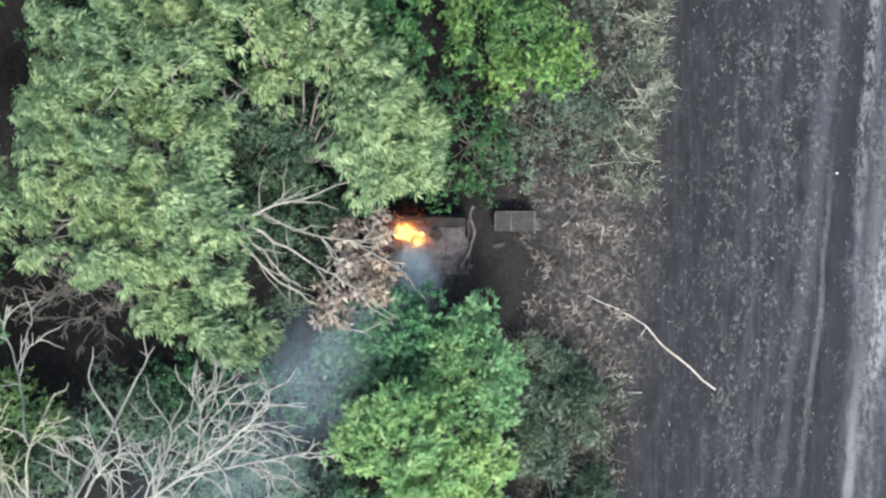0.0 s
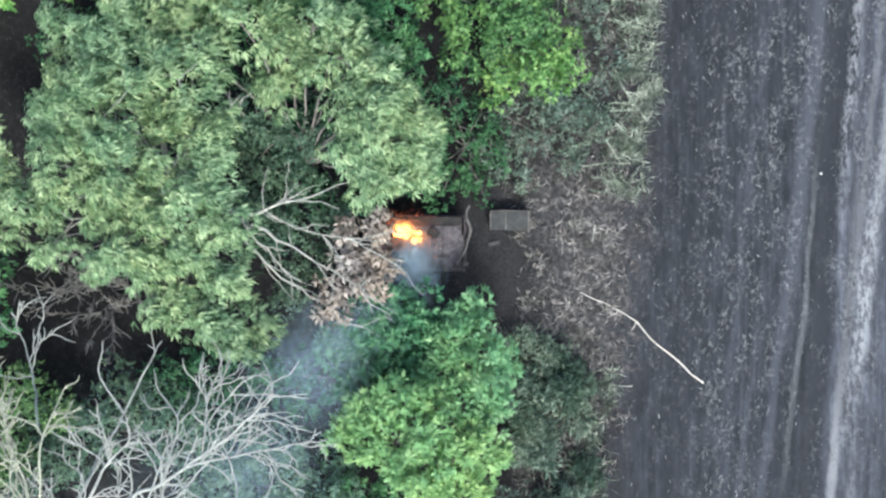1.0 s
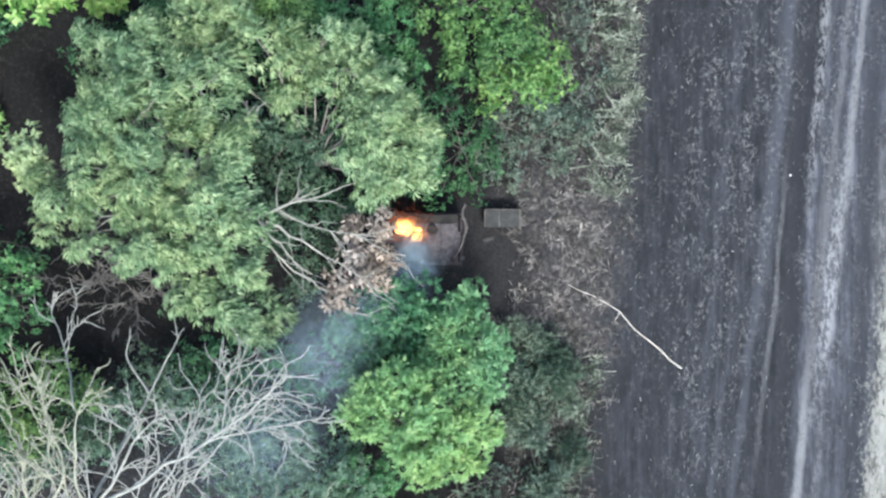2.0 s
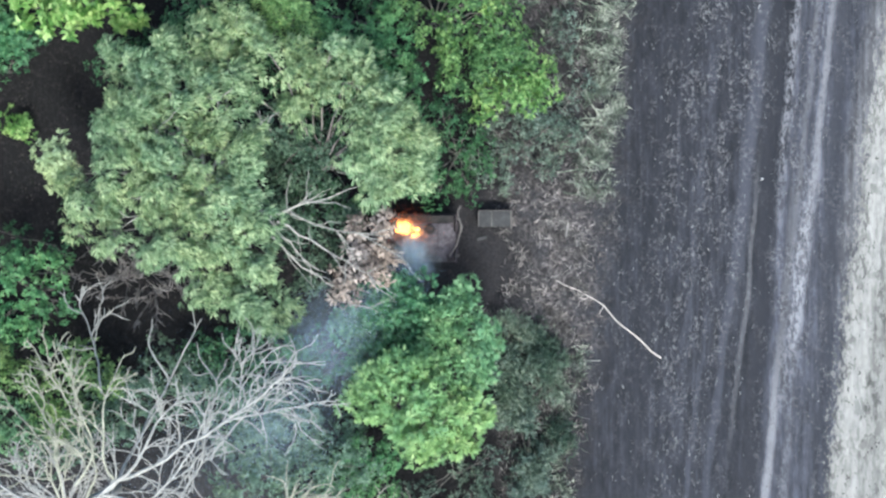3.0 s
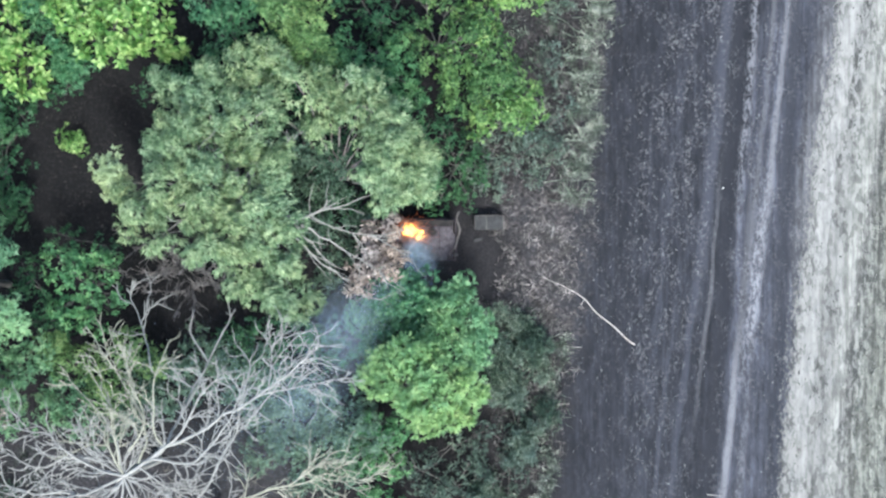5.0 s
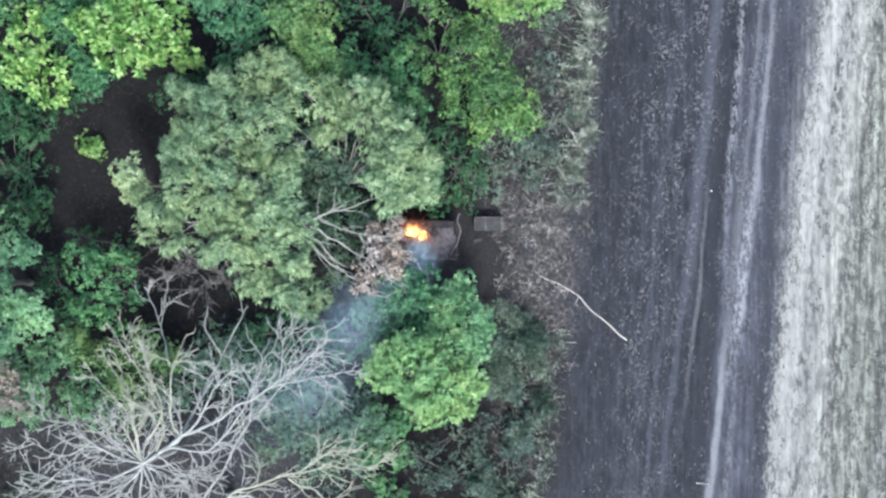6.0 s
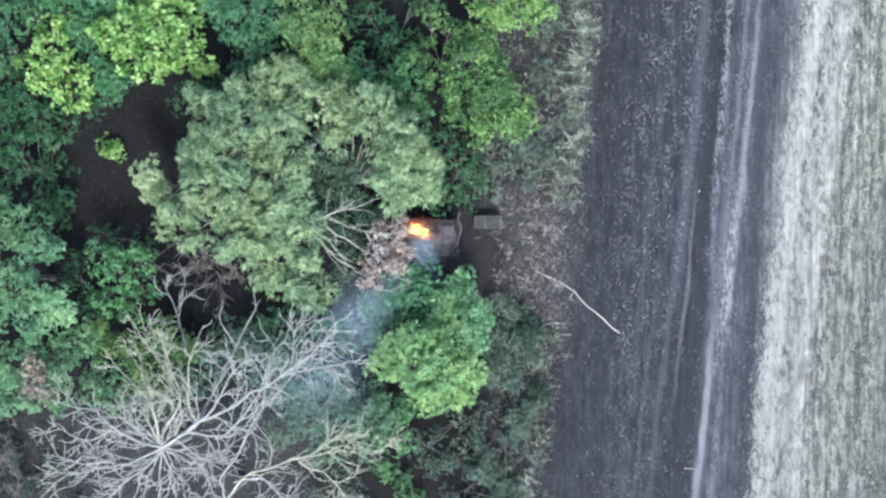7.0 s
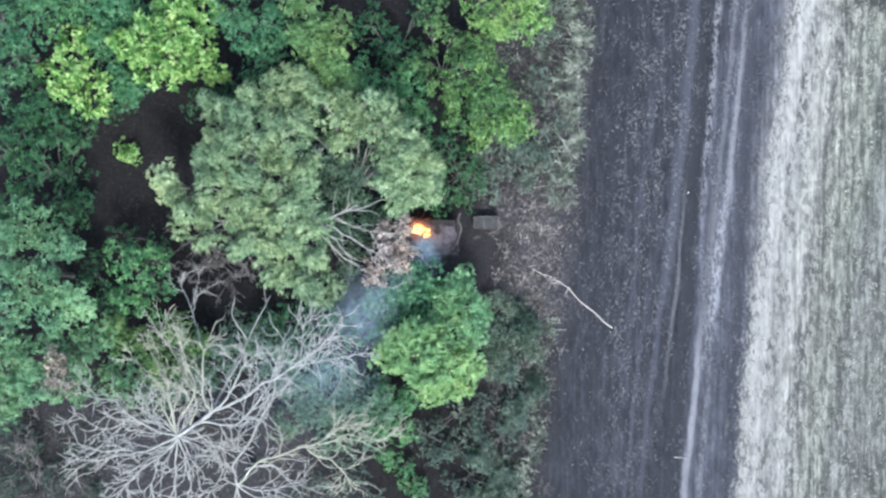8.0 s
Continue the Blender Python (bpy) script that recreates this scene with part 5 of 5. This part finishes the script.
def clumped(rng, n, x0, x1, y0, y1, scale=0.6, sharp=2.0, seed=0.0):
    """Places in a strip, gathered by a smooth random field."""
    x, y = rng.uniform(x0, x1, n * 4), rng.uniform(y0, y1, n * 4)
    f = 0.5 + 0.25 * (np.sin(x * scale * 2.1 + seed + 1.7 * np.sin(y * scale * 1.3)) + np.sin(y * scale * 2.7 + seed * 2 + 1.5 * np.sin(x * scale * 1.9)))
    f = f * (0.55 + 0.45 * np.sin(x * scale * 7.3 + 2 * np.sin(y * scale * 6.1 + seed)))
    keep = rng.random(n * 4) < np.clip(f, 0, 1) ** sharp
    return x[keep][:n], y[keep][:n]


rng = np.random.default_rng(500)
x, y = clumped(rng, 75000, 2.5, 11.5, -21, 20, 0.8, 3.6, 0.4)
ok = (across(x, y) < 9.9 + rng.normal(0, 0.35, len(x)) + 0.9 * np.sin(y * 0.83) * np.sin(y * 0.31 + 1)) & (np.hypot(x - 2.0, y + 1.2) > 3.4 + rng.normal(0, 0.7, len(x)))
stuff("dry_grass", *blades(rng, x[ok], y[ok], 0.28, 0.028, 0.46), M_DRY, "dead brown grass on the burnt strip beside the field", "grass")
x, y = clumped(rng, 9500, 3.8, 11.0, -14, 7.5, 1.2, 3.2, 2.7)
ok = (across(x, y) < 10.2 + rng.normal(0, 0.3, len(x))) & (across(x, y) > 4.4 - 0.35 * np.minimum(y + 6.0, 0.0) + rng.normal(0, 0.6, len(x)))
stuff("straw", *blades(rng, x[ok], y[ok], 0.28, 0.05, 0.42), M_STRAW, "pale broken straw on the burnt strip", "straw")
x, y = clumped(rng, 21000, 7.0, 12.6, 2.5, 20, 1.1, 1.8, 2.0)
ok = np.abs(across(x, y) - 9.4 - 0.4 * np.sin(y * 0.9)) < 0.9 + rng.normal(0, 0.25, len(x))
stuff("reeds", *blades(rng, x[ok], y[ok], 0.5, 0.036, 0.5), M_REED, "pale grey-green reeds on the field edge", "reeds")
x, y = clumped(rng, 9000, 6.0, 10.4, -22, -6.5, 0.8, 1.6, 5.0)
ok = np.abs(across(x, y) - 9.0 - 0.4 * np.sin(y * 0.7)) < 0.6
stuff("weeds", *blades(rng, x[ok], y[ok], 0.6, 0.055, 0.5), M_REED, "pale dry weeds along the charred field edge", "weeds")


for x0, x1, y0, y1, n, sd in ((-37, -27.5, -21, -14.5, 5000, 3.0), (3.0, 9.6, 4.5, 20, 4500, 8.0)):
    x, y = clumped(rng, n, x0, x1, y0, y1, 1.2, 2.6, sd)
    ok = across(x, y) < 9.2
    stuff("tall_weeds", *blades(rng, x[ok], y[ok], 0.7, 0.042, 0.55), M_BRAMBLE if x0 < 0 else M_WEED, "dim bramble stems on dark soil" if x0 < 0 else "tangled grey-green tall weeds beside the field", "weeds")


i = rng.integers(0, len(TUFTS), 2600)
x, y = np.array(TUFTS)[i].T + rng.normal(0, 0.6, (2, 2600))
stuff("tall_weeds", *blades(rng, x, y, 1.0, 0.05, 0.75), M_WEED, "grey-green weed stems standing among the scrub", "weeds")


def flakes(rng, x, y, length, width):
    n = len(x)
    z = ground_height(x, y) + 0.03
    a = rng.normal(1.5, 0.5, n)
    d = np.stack([np.cos(a), np.sin(a), rng.normal(0, 0.15, n)], 1) * (length * rng.uniform(0.4, 1.6, n))[:, None] / 2
    s = np.stack([-np.sin(a), np.cos(a), rng.normal(0, 0.2, n)], 1) * (width * rng.uniform(0.5, 1.4, n))[:, None] / 2
    b = np.stack([x, y, z], 1)
    V = np.stack([b - d, b + s, b + d, b - s], 1).reshape(-1, 3)
    return V, np.arange(len(V)).reshape(-1, 4)


x, y = clumped(rng, 30000, 9.5, 28.5, -22, 20.5, 1.3, 3.0, 1.0)
patch = 0.5 + 0.5 * np.sin(x * 0.9 + 1.4 * np.sin(y * 0.37 + 1.0)) * np.sin(y * 0.43 + 1.2 * np.sin(x * 0.5))
w = x - 0.06 * y
band = 0.25 + 0.75 * np.exp(-((w - 15.6) / 1.6) ** 2) + 0.6 * np.exp(-((w - 21.6) / 1.0) ** 2) + 0.5 * np.exp(-((w - 18.4) / 0.5) ** 2)
ok = (across(x, y) > 9.8) & (across(x, y) < 26.2) & (rng.random(len(x)) < band * (0.12 + 1.3 * patch ** 2))
stuff("ash_flakes", *flakes(rng, x[ok], y[ok], 0.24, 0.05), M_FLAKE, "pale ash and straw flakes scattered on charred soil", "ash")
x, y = clumped(rng, 30000, 24.0, 39.5, -23, 22, 0.9, 2.2, 3.0)
u = across(x, y) + 0.35 * np.sin(y * 0.7) * np.sin(y * 0.23 + 1)
lean = 0.03 + 0.55 * np.exp(-((u - 26.5) / 0.35) ** 2) + 0.7 * np.exp(-((u - 28.2) / 0.3) ** 2) + 0.6 * np.exp(-((u - 30.5) / 0.45) ** 2) + 0.9 * np.exp(-((u - 32.6) / 1.1) ** 2) + 0.4 * np.exp(-((u - 34.6) / 0.4) ** 2)
ok = (u > 26.0) & (rng.random(len(x)) < lean * 0.4)
stuff("soil_clods", *flakes(rng, x[ok], y[ok], 0.17, 0.075), M_CLOD, "dark clods of soil on the pale ash lane", "soil")
x, y = clumped(rng, 9000, 28.0, 42, -24, 24, 0.5, 1.0, 4.0)
u = across(x, y)
ok = (u > 30.4 + rng.normal(0, 0.6, len(x))) & (rng.random(len(x)) < 0.45 + 0.45 * np.sin(u * 7.0 + np.sin(y * 0.4)))
stuff("stubble", *blades(rng, x[ok], y[ok], 0.18, 0.08, 0.3), M_STUB, "short grey-green stubble on the open field", "stubble")
x, y = clumped(rng, 16000, -36, 3, -21, 20, 0.9, 1.8, 6.0)
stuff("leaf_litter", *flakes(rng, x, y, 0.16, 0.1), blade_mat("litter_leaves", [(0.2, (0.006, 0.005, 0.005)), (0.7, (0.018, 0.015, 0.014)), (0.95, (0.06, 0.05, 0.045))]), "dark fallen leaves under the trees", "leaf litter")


# ---------------------------------------------------------------- fallen wood and stone
def fallen_branch(label, pts, r0, r1, mat, twigs=0, seed=0, group=""):
    rng = np.random.default_rng(seed)
    pts = np.asarray(pts, float)
    o = pts[0] * np.array([1, 1, 0])
    P = np.concatenate([bent(rng, pts[i], pts[i + 1], 5, 0.13)[(1 if i else 0):] for i in range(len(pts) - 1)])
    root = thing("fallen_branch", label, "branch", tuple(o), group)
    part_me("stem", mesh_np("stem", *tube(P - o, np.linspace(r0, r1, len(P)), 8), mat, True), root)
    for k in range(twigs):
        i = rng.integers(3, len(P) - 1)
        a = rng.uniform(0, 6.28)
        t = bent(rng, P[i] - o, P[i] - o + np.array([math.cos(a) * 0.6, math.sin(a) * 0.6, 0.05]), 5, 0.2)
        part_me("twig", mesh_np("twig", *tube(t, np.linspace(0.03, 0.012, 5), 5), mat, True), root)


fallen_branch("long bare peeled white branch lying on burnt grass", [(13.83, -7.13, 0.1), (11.5, -5.2, 0.16), (10.3, -3.9, 0.2), (9.1, -3.2, 0.2), (7.35, -2.35, 0.28)], 0.05, 0.022, M_STICK, 2, 7)
fallen_branch("short pale stick on the charred soil", [(8.9, -7.15, 0.06), (10.1, -7.3, 0.06)], 0.045, 0.03, M_LIMB, 0, 8)
fallen_branch("short pale stick on dry grass", [(8.1, 1.15, 0.3), (7.95, 0.3, 0.28)], 0.045, 0.03, M_LIMB, 0, 9)
fallen_branch("thin pale stick lying across a wheel track", [(18.9, -17.6, 0.06), (19.9, -17.7, 0.06)], 0.04, 0.025, M_LIMB, 0, 10)
rng = np.random.default_rng(222)
STALKS = [(7.6, 16.2, 9.9, 14.6), (9.2, 17.4, 11.0, 16.6), (9.0, 11.9, 10.9, 11.3), (8.6, 5.6, 9.6, 4.2), (7.4, 4.2, 10.2, 4.4), (8.0, 15.0, 9.4, 14.4)]
for k in range(34):
    ay, a, l = rng.uniform(3, 19), rng.uniform(-1.2, 0.5), rng.uniform(0.9, 2.0)
    ax = 8.2 + 0.1 * ay + rng.uniform(-0.8, 0.8)
    STALKS.append((ax, ay, ax + l * math.cos(a), ay + l * math.sin(a)))
for k, (ax, ay, bx, by) in enumerate(STALKS):
    fallen_branch("pale broken reed stalk on the field edge", [(ax, ay, 0.5), (bx, by, 0.4)], 0.034, 0.018, M_REED, 0, 120 + k, "broken reed stalks")
rng = np.random.default_rng(321)
for k in range(46):
    ax, ay, a, l = rng.uniform(-36, -8), rng.uniform(-21, -13.5), rng.uniform(0, 6.28), rng.uniform(1.2, 3.2)
    fallen_branch("thin grey fallen branch on dark leaf litter", [(ax, ay, 0.1), (ax + l * math.cos(a), ay + l * math.sin(a), 0.15)], 0.03, 0.015, M_BARK, 3, 240 + k, "fallen branches on the litter")
bm = bmesh.new()
bmesh.ops.create_icosphere(bm, subdivisions=2, radius=0.062)
for v in bm.verts:
    v.co *= 1 + 0.25 * noise.noise(v.co * 9)
    v.co.z *= 0.7
root = thing("stone", "small white stone on the charred field", "stone", (20.0, 3.85, 0.08))
part("body", bm, M_STONE, root)


# ---------------------------------------------------------------- burnt vehicle
def box_bm(x0, x1, y0, y1, z0, z1, bevel=0.02, taper=(0, 0)):
    """A bevelled block; taper: how much its top draws in along x and y."""
    bm = bmesh.new()
    bmesh.ops.create_cube(bm, size=1.0)
    for v in bm.verts:
        up = v.co.z > 0
        v.co.x = (x0 + x1) / 2 + v.co.x * ((x1 - x0) - (2 * taper[0] if up else 0))
        v.co.y = (y0 + y1) / 2 + v.co.y * ((y1 - y0) - (2 * taper[1] if up else 0))
        v.co.z = z1 if up else z0
    if bevel:
        bmesh.ops.bevel(bm, geom=list(bm.edges), offset=bevel, segments=2, affect="EDGES")
    return bm


def ring_bm(radius, depth, axis="Z", segs=24, hole=0.0):
    bm = bmesh.new()
    bmesh.ops.create_cone(bm, cap_ends=True, segments=segs, radius1=radius, radius2=radius, depth=depth)
    bmesh.ops.bevel(bm, geom=[e for e in bm.edges if abs(e.verts[0].co.z - e.verts[1].co.z) < 1e-5], offset=min(depth, radius) * 0.2, segments=1, affect="EDGES")
    if axis == "Y":
        bmesh.ops.rotate(bm, cent=(0, 0, 0), matrix=Matrix.Rotation(math.pi / 2, 3, "X"), verts=bm.verts)
    return bm


def dented(bm, amount, seed):
    bmesh.ops.subdivide_edges(bm, edges=list(bm.edges), cuts=3, use_grid_fill=True)
    for v in bm.verts:
        v.co += Vector((0, 0, 1)) * amount * noise.noise(v.co * 1.3 + Vector((seed, 0, 0)))
    return bm


def shifted(bm, x, y, z):
    bmesh.ops.translate(bm, vec=(x, y, z), verts=bm.verts)
    return bm


def wreck():
    root = thing("wrecked_vehicle", "burnt-out tracked vehicle with rusty sooty hull, on fire", "vehicle", (-1.25, 0.2, 0))
    part("hull", dented(box_bm(-2.6, 2.5, -1.0, 1.0, 0.45, 1.35, 0.03), 0.03, 3), M_HULL, root)
    part("upper_hull", dented(box_bm(-2.4, 2.45, -1.38, 1.38, 1.3, 1.9, 0.04, (0.12, 0.16)), 0.05, 5), M_HULL, root)
    roof = dented(box_bm(-1.9, 2.5, -1.02, 0.86, 1.9, 1.99, 0.02), 0.06, 9)
    for v in roof.verts:
        if v.co.x > 1.2:
            v.co.x -= 0.42 * (v.co.x - 1.2) / 1.3 * abs((v.co.y + 0.08) / 0.94) ** 2.2
    part("roof_plate", roof, M_ROOF, root, "warped purple-grey burnt roof plate with a rounded end")
    part("rear_plate", box_bm(2.46, 2.54, -1.2, 1.2, 0.7, 1.82, 0.015), M_HULL, root)
    for sy in (-0.52, 0.52):
        d = part("rear_door", box_bm(2.55, 2.61, sy - 0.45, sy + 0.45, 0.8, 1.75, 0.02), M_HULL, root)
        part("door_handle", box_bm(2.61, 2.66, sy - 0.12, sy + 0.12, 1.25, 1.31, 0.01), M_TRACK, d)
    for x, y, r in ((-1.3, 0.55, 0.34), (-1.3, -0.55, 0.34), (0.9, 0.5, 0.3)):
        h = part("hatch", shifted(ring_bm(r, 0.12), x, y, 2.06), M_TRACK, root, "round sooty hatch")
        part("hatch_hinge", shifted(box_bm(-0.08, 0.08, -0.05, 0.05, 0, 0.1, 0.01), x + r, y, 2.03), M_TRACK, h)
    g = part("engine_grille", box_bm(-0.4, 0.4, -0.85, -0.2, 1.97, 2.05, 0.01), M_TRACK, root)
    for k in range(7):
        part("slat", box_bm(-0.38, 0.38, -0.82 + k * 0.09, -0.78 + k * 0.09, 2.05, 2.09, 0.008), M_HULL, g)
    for sy in (-1, 1):
        part("fender", dented(box_bm(-2.6, 2.55, min(sy * 1.02, sy * 1.46), max(sy * 1.02, sy * 1.46), 1.2, 1.26, 0.01), 0.06, sy * 4), M_HULL, root, "bent rusty fender")
        bm = bmesh.new()
        prof = []
        for k in range(28):
            a = 2 * math.pi * k / 28
            cx = 2.0 if math.cos(a) > 0 else -2.0
            prof.append((cx + 0.38 * math.cos(a), 0.42 + 0.38 * math.sin(a)))
        outer = [[bm.verts.new((px, sy * 1.22 + w, pz)) for px, pz in prof] for w in (-0.19, 0.19)]
        for k in range(28):
            j = (k + 1) % 28
            bm.faces.new((outer[0][k], outer[0][j], outer[1][j], outer[1][k]))
        bmesh.ops.solidify(bm, geom=list(bm.faces), thickness=0.05)
        tr = part("track", bm, M_TRACK, root, "sooty steel track")
        for k in range(6):
            part("road_wheel", shifted(ring_bm(0.31, 0.24, "Y", 18), -1.85 + k * 0.74, sy * 1.22, 0.42), M_TRACK, tr)
    rr = np.random.default_rng(4)
    for ends, bow, r in ((((2.74, 1.9, 2.1), (2.58, 1.2, 2.12)), -0.06, 0.05), (((2.58, 1.2, 2.12), (2.64, 0.1, 2.1)), 0.16, 0.075), (((2.64, 0.1, 2.1), (2.1, -1.1, 2.0)), 0.1, 0.07)):
        rim = bent(rr, *ends, 8, 0.14)
        rim[:, 0] += bow * np.sin(np.linspace(0, math.pi, 8))
        part_me("bent_rim", mesh_np("bent_rim", *tube(rim, r * rr.uniform(0.75, 1.25, 8), 6), M_RIM, True), root, "bent pale ash-covered edge rail")
    for sx in (-1.2, 0.1, 1.4):
        part("roof_seam", shifted(box_bm(-0.015, 0.015, -0.85, 0.85, 0, 0.03, 0.005), sx, -0.08, 1.99), M_TRACK, root)
    part("torn_plate", shifted(dented(box_bm(-0.55, 0.55, -0.35, 0.35, 0, 0.05, 0.01), 0.16, 7), 1.35, -1.08, 1.99), M_ROOF, root, "torn purple-grey roof plate")
    # near-black strip: paints the shade of the gap north of the roof
    part("north_shade_strip", box_bm(-2.2, 2.35, 0.9, 1.34, 1.9, 1.94, 0.01), M_TRACK, root, "dark strip standing for the shaded gap beside the roof")
    part("side_rail", shifted(box_bm(-0.75, 0.75, -0.04, 0.04, 0, 0.06, 0.01), 1.2, -1.32, 1.93), M_RIM, root, "pale ash-covered rail")
    part("exhaust", shifted(ring_bm(0.14, 0.6, "Z", 14), 1.55, -1.32, 1.9), M_RIM, root, "pale burnt exhaust stub")
    part("stowage_lug", shifted(box_bm(-0.14, 0.14, -0.1, 0.1, 0, 0.3, 0.03), 2.55, -1.05, 1.9), M_RIM, root, "pale bent lug")
    return root


wreck()


def storage_bin():
    root = thing("storage_bin", "soot-grey metal storage bin with two flat lids", "bin", (3.64, 1.36, 0))
    part("body", box_bm(-0.98, 0.98, -0.46, 0.46, 0.06, 0.84, 0.02), M_BIN_SIDE, root)
    part("bottom_runner", box_bm(-0.9, 0.9, -0.42, -0.3, -0.02, 0.06, 0.01), M_BIN_SIDE, root)
    part("bottom_runner", box_bm(-0.9, 0.9, 0.3, 0.42, -0.02, 0.06, 0.01), M_BIN_SIDE, root)
    for x0, x1 in ((-1.0, -0.26), (-0.2, 0.88)):
        lid = part("lid", box_bm(x0, x1, -0.47, 0.47, 0.86, 0.92, 0.015), M_BIN, root)
        for k in range(5):
            yy = -0.36 + k * 0.18
            part("lid_rib", box_bm(x0 + 0.06, x1 - 0.06, yy - 0.012, yy + 0.012, 0.915, 0.935, 0.004), M_BIN, lid)
        part("lid_handle", box_bm((x0 + x1) / 2 - 0.1, (x0 + x1) / 2 + 0.1, -0.53, -0.48, 0.78, 0.82, 0.01), M_TRACK, lid)
    part("lid_rim", box_bm(-0.255, -0.205, -0.48, 0.48, 0.85, 0.95, 0.01), M_RIM, root, "pale worn seam between the lids")
    part("edge_rail", box_bm(-1.06, -1.005, -0.48, 0.48, 0.84, 0.95, 0.01), M_RIM, root)
    part("end_rail", box_bm(0.9, 1.0, -0.62, 0.5, 0.82, 0.93, 0.015), M_RIM, root, "pale end rail")
    part("edge_rail", box_bm(-1.0, 1.0, 0.48, 0.53, 0.84, 0.96, 0.01), M_RIM, root)
    part("corner_post", box_bm(0.92, 1.0, -0.85, -0.77, 0.0, 0.75, 0.01), M_RIM, root, "pale bent corner post")


storage_bin()
root = thing("scrap_plate", "small grey scorched plate by the bin", "scrap", (2.85, 0.2, 0), turn=12)
part("plate", dented(box_bm(-0.3, 0.3, -0.1, 0.1, 0.0, 0.08, 0.01), 0.06, 2), M_BIN, root)


# ---------------------------------------------------------------- fire and smoke
def specks(rng, p, r):
    """Tiny three-cornered flecks at the places p."""
    n = len(p)
    a = unit(rng.normal(0, 1, (n, 3)))
    b = unit(np.cross(a, rng.normal(0, 1, (n, 3))))
    q = r * rng.uniform(0.6, 1.3, (n, 1))
    V = np.stack([p + a * q, p - a * q * 0.5 + b * q * 0.87, p - a * q * 0.5 - b * q * 0.87], 1).reshape(-1, 3)
    return V, np.arange(n * 3).reshape(-1, 3)


def flames():
    rng = np.random.default_rng(8)
    root = thing("fire", "orange and yellow flames on the wreck's roof", "fire", (-1.85, 0.8, 1.95))
    seats = np.array([(0.0, 0.0), (-0.25, 0.1), (0.25, -0.05), (0.6, -0.5), (0.1, 0.2), (0.75, -0.35)])
    for k in range(7):
        x, y = seats[k % 6] + rng.normal(0, 0.1, 2)
        h, r = rng.uniform(0.4, 1.0), rng.uniform(0.05, 0.13)
        s = np.linspace(0, 1, 9)
        line = np.stack([x + 0.3 * h * s ** 1.5 * rng.normal(0, 0.9) + 0.06 * np.sin(s * 7 + k), y + 0.3 * h * s ** 1.5 * rng.normal(0, 0.9) + 0.06 * np.cos(s * 6 + k), -0.02 + h * s], 1)
        rad = r * np.array([0.7, 1.0, 1.05, 0.95, 0.8, 0.6, 0.42, 0.22, 0.02]) * rng.uniform(0.7, 1.3, 9)
        part_me("flame", mesh_np("flame", *tube(line, rad, 8), M_FLAME, True), root)
    # the widest, red cloud of specks imitates the glow around the fire
    for name, n, wide, tall, mat, label in (("flame_glow", 900, 0.11, 0.26, M_FLAME, "yellow heart of the fire"), ("flame_haze", 1900, 0.21, 0.36, M_GLOW, "orange flame haze"), ("glow_halo", 1700, 0.5, 0.6, M_HALO, "dull red glowing specks that imitate the fire's halo")):
        i = rng.choice(6, n, p=[0.3, 0.2, 0.2, 0.1, 0.1, 0.1])
        p = np.concatenate([seats[i], np.zeros((n, 1))], 1) + rng.normal(0, 1, (n, 3)) * np.array([wide * 1.15, wide, tall])
        p[:, 2] = np.abs(p[:, 2]) + 0.05
        part_me(name, mesh_np(name, *specks(rng, p, 0.024), mat), root, label)


flames()


def smoke():
    """A drifting plume of fine grey specks gathered in puffs, dense near the fire and thinner downwind."""
    rng = np.random.default_rng(15)
    way = np.array([(-1.5, -0.5, 2.7), (-1.8, -2.1, 3.5), (-3.8, -3.8, 4.8), (-5.8, -5.2, 6.2), (-7.0, -6.8, 7.6), (-8.0, -9.0, 8.8), (-9.6, -11.0, 10.0), (-13.0, -10.4, 11.0)])
    spread = np.array([0.7, 1.0, 1.2, 1.45, 1.9, 2.1, 2.5, 3.2])
    puffs = 130
    pt = np.sort(rng.uniform(0, 1, puffs) ** 1.6 * 6.99)
    k = pt.astype(int)
    f = (pt - k)[:, None]
    ps = spread[k] * (1 - f[:, 0]) + spread[k + 1] * f[:, 0]
    pc = way[k] * (1 - f) + way[k + 1] * f + rng.normal(0, 0.6, (puffs, 3)) * ps[:, None]
    n = 275000
    i = rng.integers(0, puffs, n)
    p = pc[i] + rng.normal(0, 0.62, (n, 3)) * (ps[i] * rng.uniform(0.5, 1.2, puffs)[i])[:, None]
    p = p[p[:, 2] > 2.1]
    V, F = specks(rng, p, 0.02)
    stuff("smoke", V, F, M_SMOKE, "thin blue-grey smoke drifting from the burning wreck", "smoke")


smoke()
